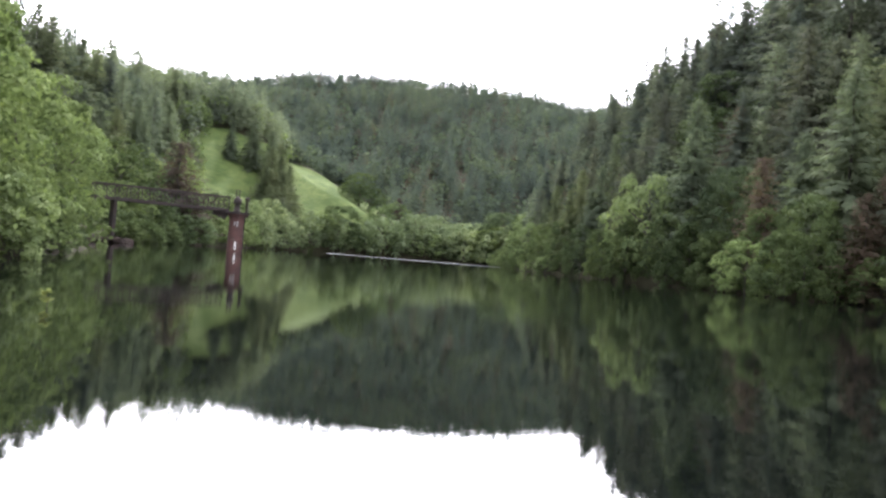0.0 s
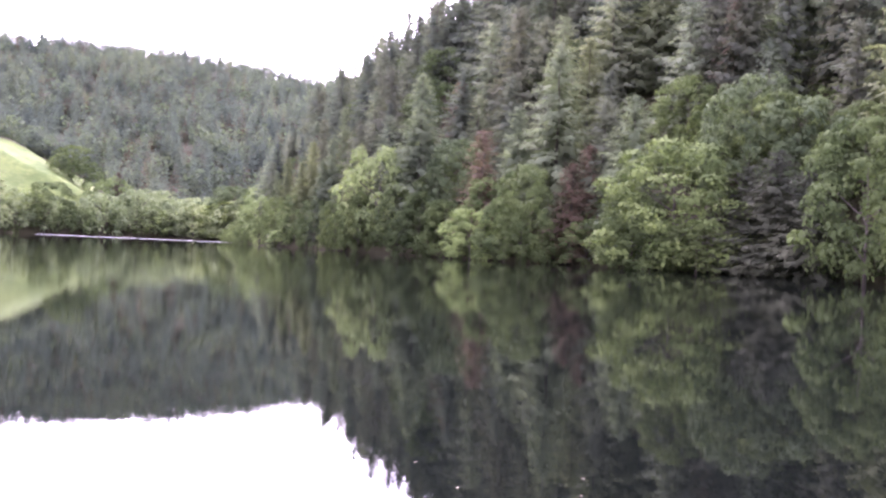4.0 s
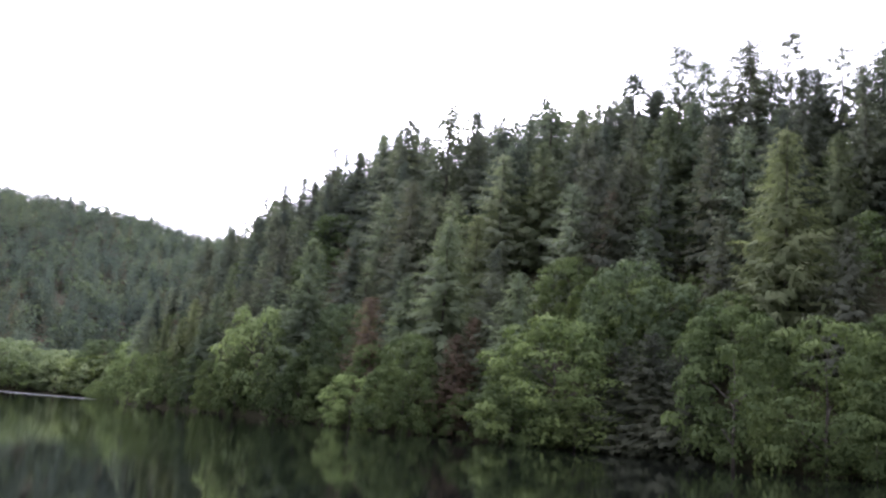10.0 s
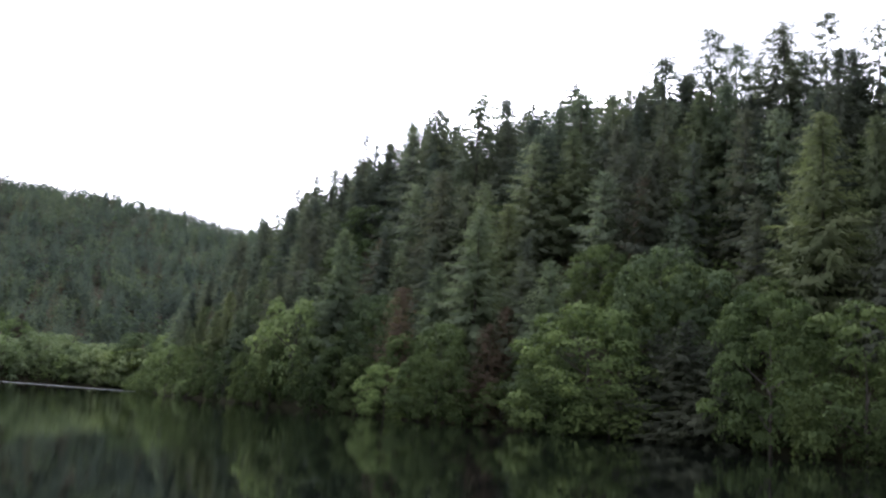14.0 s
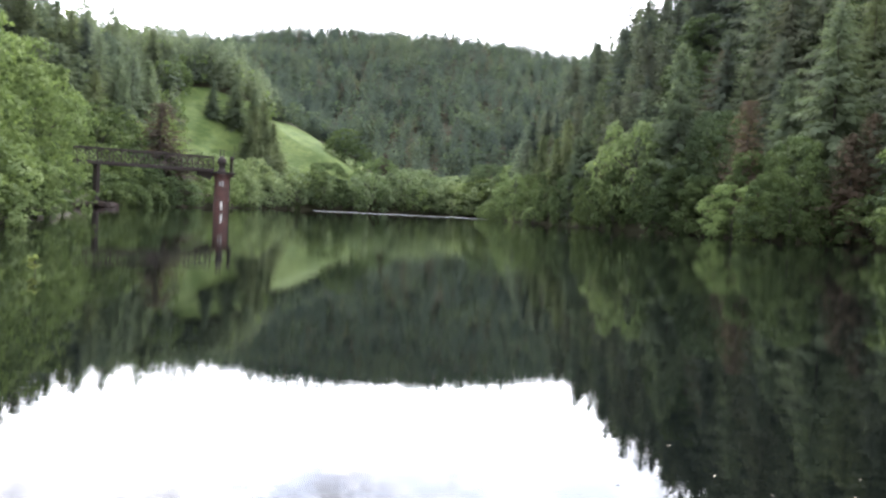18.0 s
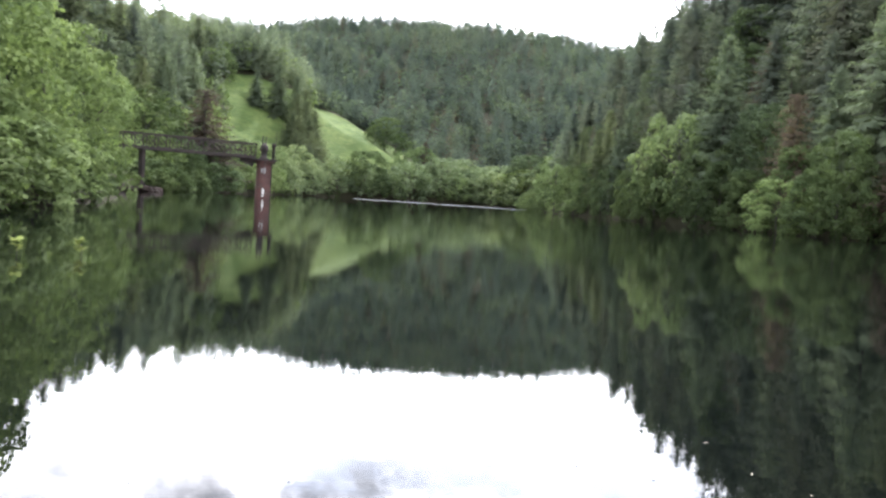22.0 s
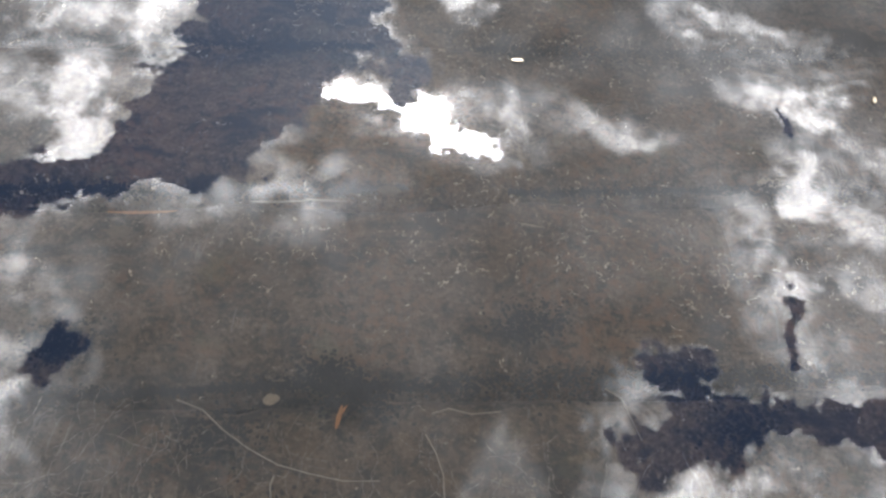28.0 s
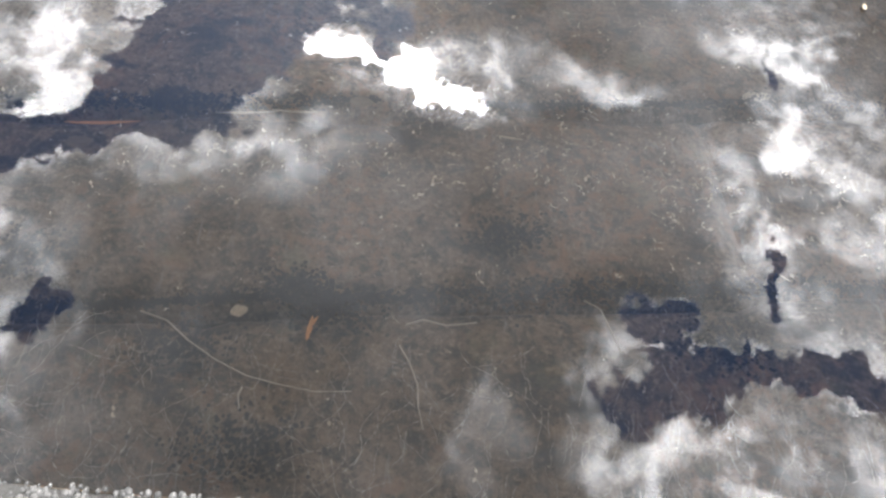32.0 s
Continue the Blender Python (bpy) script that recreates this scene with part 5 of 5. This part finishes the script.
def leaf_mesh(name, mat, long, wide, curl, seed):
    """A small leaf with a midrib fold and a curled tip."""
    rng = random.Random(seed)
    n = 6
    V, F = [], []
    for i in range(n + 1):
        s = i / n
        w = wide * math.sin(math.pi * min(1, 0.06 + 0.9 * s)) ** 0.8 * rng.uniform(0.8, 1.1)
        z = 0.12 * curl * long * 8 * (s - 0.5) ** 2
        V += [((s - 0.5) * long, -w / 2, z + 0.12 * w), ((s - 0.5) * long, 0, z), ((s - 0.5) * long, w / 2, z + 0.12 * w)]
    for i in range(n):
        a = i * 3
        F += [(a, a + 1, a + 4, a + 3), (a + 1, a + 2, a + 5, a + 4)]
    return mesh_of(name, V, F, mat, True)


def make_litter():
    rng = random.Random(21)
    floats = [leaf_mesh("floating_leaf", m, l, w, c, 40 + i) for i, (m, l, w, c) in enumerate(((M_DEADLEAF, 0.024, 0.015, 0.3), (M_DEADLEAF, 0.02, 0.015, 0.2), (M_DEADLEAF, 0.016, 0.01, 0.3), (M_PALE, 0.026, 0.008, 0.2)))]
    spots = []
    for i in range(48):
        x, y = rng.uniform(-2.2, 2.6), rng.uniform(1.0, 6.0)
        while not room_for(x, y, 0.3, spots):
            x, y = rng.uniform(-2.2, 2.6), rng.uniform(1.0, 6.0)
        spots.append((x, y))
        ob = new("floating_leaf", rng.choice(floats))
        ob.matrix_basis = pose(x, y, 0.004, rng.uniform(-6, 6), rng.uniform(-6, 6), rng.uniform(0, 360))
        tagged(ob, "small pale dead leaf floating on the water", "leaf", "leaves on the water")
    # the larger leaves that lie on the stones
    for x, y, mat, l, w, turn, label in ((-0.064, 0.444, M_ORANGE, 0.046, 0.009, 84, "orange dead leaf on the bed"), (-0.06, 0.455, M_ORANGE, 0.03, 0.007, 60, "orange leaf stalk on the bed"), (-0.187, 0.464, M_PALE, 0.03, 0.024, 20, "pale dead leaf on the bed"),
                                         (0.832, 1.127, M_PALE, 0.062, 0.045, 15, "large pale leaf on the bed"), (0.87, 1.14, M_PALE, 0.04, 0.02, 140, "pale dead leaf on the bed"), (-0.55, 0.79, M_DEADLEAF, 0.05, 0.03, 10, "dull dead leaf on the bed"),
                                         (-0.25, 0.915, M_PALE, 0.13, 0.007, 10, "thin pale stalk on the bed"), (-0.16, 0.932, M_PALE, 0.09, 0.007, 4, "thin pale stalk on the bed"), (-0.52, 0.845, M_ORANGE, 0.14, 0.008, 9, "thin orange stalk on the bed"),
                                         (1.08, 1.12, M_DEADLEAF, 0.09, 0.05, 30, "rust-coloured leaf on the bed"), (-0.03, 0.98, M_DEADLEAF, 0.05, 0.03, 0, "dull dead leaf on the bed"), (0.863, 0.641, M_PALE, 0.026, 0.012, 120, "pale leaf on the bed"), (0.28, 0.93, M_PALE, 0.06, 0.006, -4, "thin pale stalk on the bed")):
        ob = new("sunken_leaf", leaf_mesh("sunken_leaf", mat, l, w, 0.15, int(abs(x) * 1000)))
        ob.matrix_basis = pose(x, y, bed_z(y) + 0.025, 0, 0, turn)
        tagged(ob, label, "leaf", "leaves on the bed")
    for pts, label in ((((-0.349, 0.445), (-0.3, 0.43), (-0.26, 0.40), (-0.21, 0.37), (-0.155, 0.345), (-0.1, 0.337), (-0.04, 0.33), (0.02, 0.335)), "thin bent pale twig on the bed"), (((0.092, 0.429), (0.112, 0.395), (0.128, 0.36), (0.132, 0.32), (0.142, 0.28)), "thin pale twig on the bed"),
                       (((0.421, 0.558), (0.45, 0.54), (0.465, 0.51), (0.484, 0.461)), "curved pale twig on the bed"), (((0.10, 0.47), (0.13, 0.482), (0.17, 0.478), (0.225, 0.489)), "short straight twig on the bed"), (((-0.157, 0.325), (-0.16, 0.31), (-0.155, 0.285)), "short pale twig on the bed")):
        V, F = tube([(x, y, bed_z(y) + 0.025 + 0.004 * math.sin(i * 2)) for i, (x, y) in enumerate(pts)], [0.0017 - 0.0001 * i for i in range(len(pts))], 6)
        tagged(new("sunken_twig", mesh_of("sunken_twig", V, F, M_TWIG, True)), label, "twig", "twigs on the bed")
    # crumbs of leaf and stalk in crooked clots over the silt
    r2 = np.random.default_rng(5)
    n = 30000
    x, y = r2.uniform(-1.6, 1.9, n), 0.2 + 2.0 * r2.uniform(0, 1, n) ** 0.9
    drift = np.exp(-((y - 0.86 - 0.05 * np.sin(x * 4)) / 0.13) ** 2) * (0.16 + 0.84 * np.exp(-((x - 0.42) / 0.3) ** 2)) + 0.35 * np.exp(-((y - 1.55) / 0.12) ** 2) + 0.03
    drift *= 0.35 + 1.3 * (np.sin(x * 13 + 2 * np.sin(y * 11)) * np.sin(y * 17 + 2 * np.sin(x * 9)) > -0.1)
    keep = drift > r2.uniform(0, 1, n)
    strands([(a, b, r2.uniform(0, 6.28), int(r2.integers(2, 6)), 0.0032 + 0.0065 * r2.uniform() ** 2, 1.2) for a, b in zip(x[keep], y[keep])], r2, M_CRUMB, 0.27, "leaf_litter", "pale crumbs of leaf and stalk strewn over the bed", "leaf litter")
    # threads of weed that lie down the slope by the coping
    rows = [(r2.uniform(-1.1, 1.5), r2.uniform(0.16, 0.46), -1.57 + r2.normal() * 0.25, int(r2.integers(5, 14)), r2.uniform(0.007, 0.013), 0.32) for _ in range(460)]
    strands(rows, r2, M_WEED, 0.065, "weed_threads", "thin pale threads of weed lying on the bed", "water weed")


def strands(rows, rng, mat, thick, name, label, category):
    """Crooked strands on the bed: start, way, number of links, link length and crook of each."""
    base, along, across = [], [], []
    for x, y, a, links, l, crook in rows:
        lift = rng.uniform(0.012, 0.022)
        for _ in range(links):
            a += rng.normal() * crook
            ll = l * rng.uniform(0.6, 1.5)
            base.append((x, y, bed_z(y) + lift))
            along.append((math.cos(a) * ll * 1.15, math.sin(a) * ll * 1.15, -0.11 * math.sin(a) * ll))
            w = ll * thick * rng.uniform(0.6, 1.4)
            across.append((-math.sin(a) * w, math.cos(a) * w, 0.4 * w))
            x, y = x + math.cos(a) * ll, max(0.13, y + math.sin(a) * ll)
    base = np.array(base)
    V, F, _ = kites(base, np.array(along), np.array(across), np.tile([0.0, 0.0, 1.0], (len(base), 1)))
    return tagged(new(name, mesh_of(name, V, F, mat)), label, category, kind="stuff")


def make_sprig(x, y, h, seed):
    """A shoot with a few leaves standing out of the water."""
    s = new("water_shoot")
    s.location = (x, y, 0)
    rng = random.Random(seed)
    part("stem", mesh_of("stem", *tube([(0, 0, -0.6), (0.02, 0, h * 0.4), (-0.01, 0, h)], [0.012, 0.01, 0.005], 6), M_BARK), s)
    leaf = leaf_mesh("leaf", M_SPRIG, h * 0.5, h * 0.34, 0.2, seed)
    for i in range(14):
        z = h * rng.uniform(0.35, 1.0)
        a = rng.uniform(0, 360)
        part("leaf", leaf, s, pose(math.cos(radians(a)) * h * 0.22, math.sin(radians(a)) * h * 0.22, z, rng.uniform(-40, 40), rng.uniform(-50, 10), a))
    return tagged(s, "small shoot with yellow-green leaves standing in the water", "plant")


make_coping()
make_pebbles()
make_bed()
make_litter()
make_sprig(*polar(-24.7, 16.4), 0.3, 1)
make_sprig(*polar(-28.3, 16), 0.3, 2)
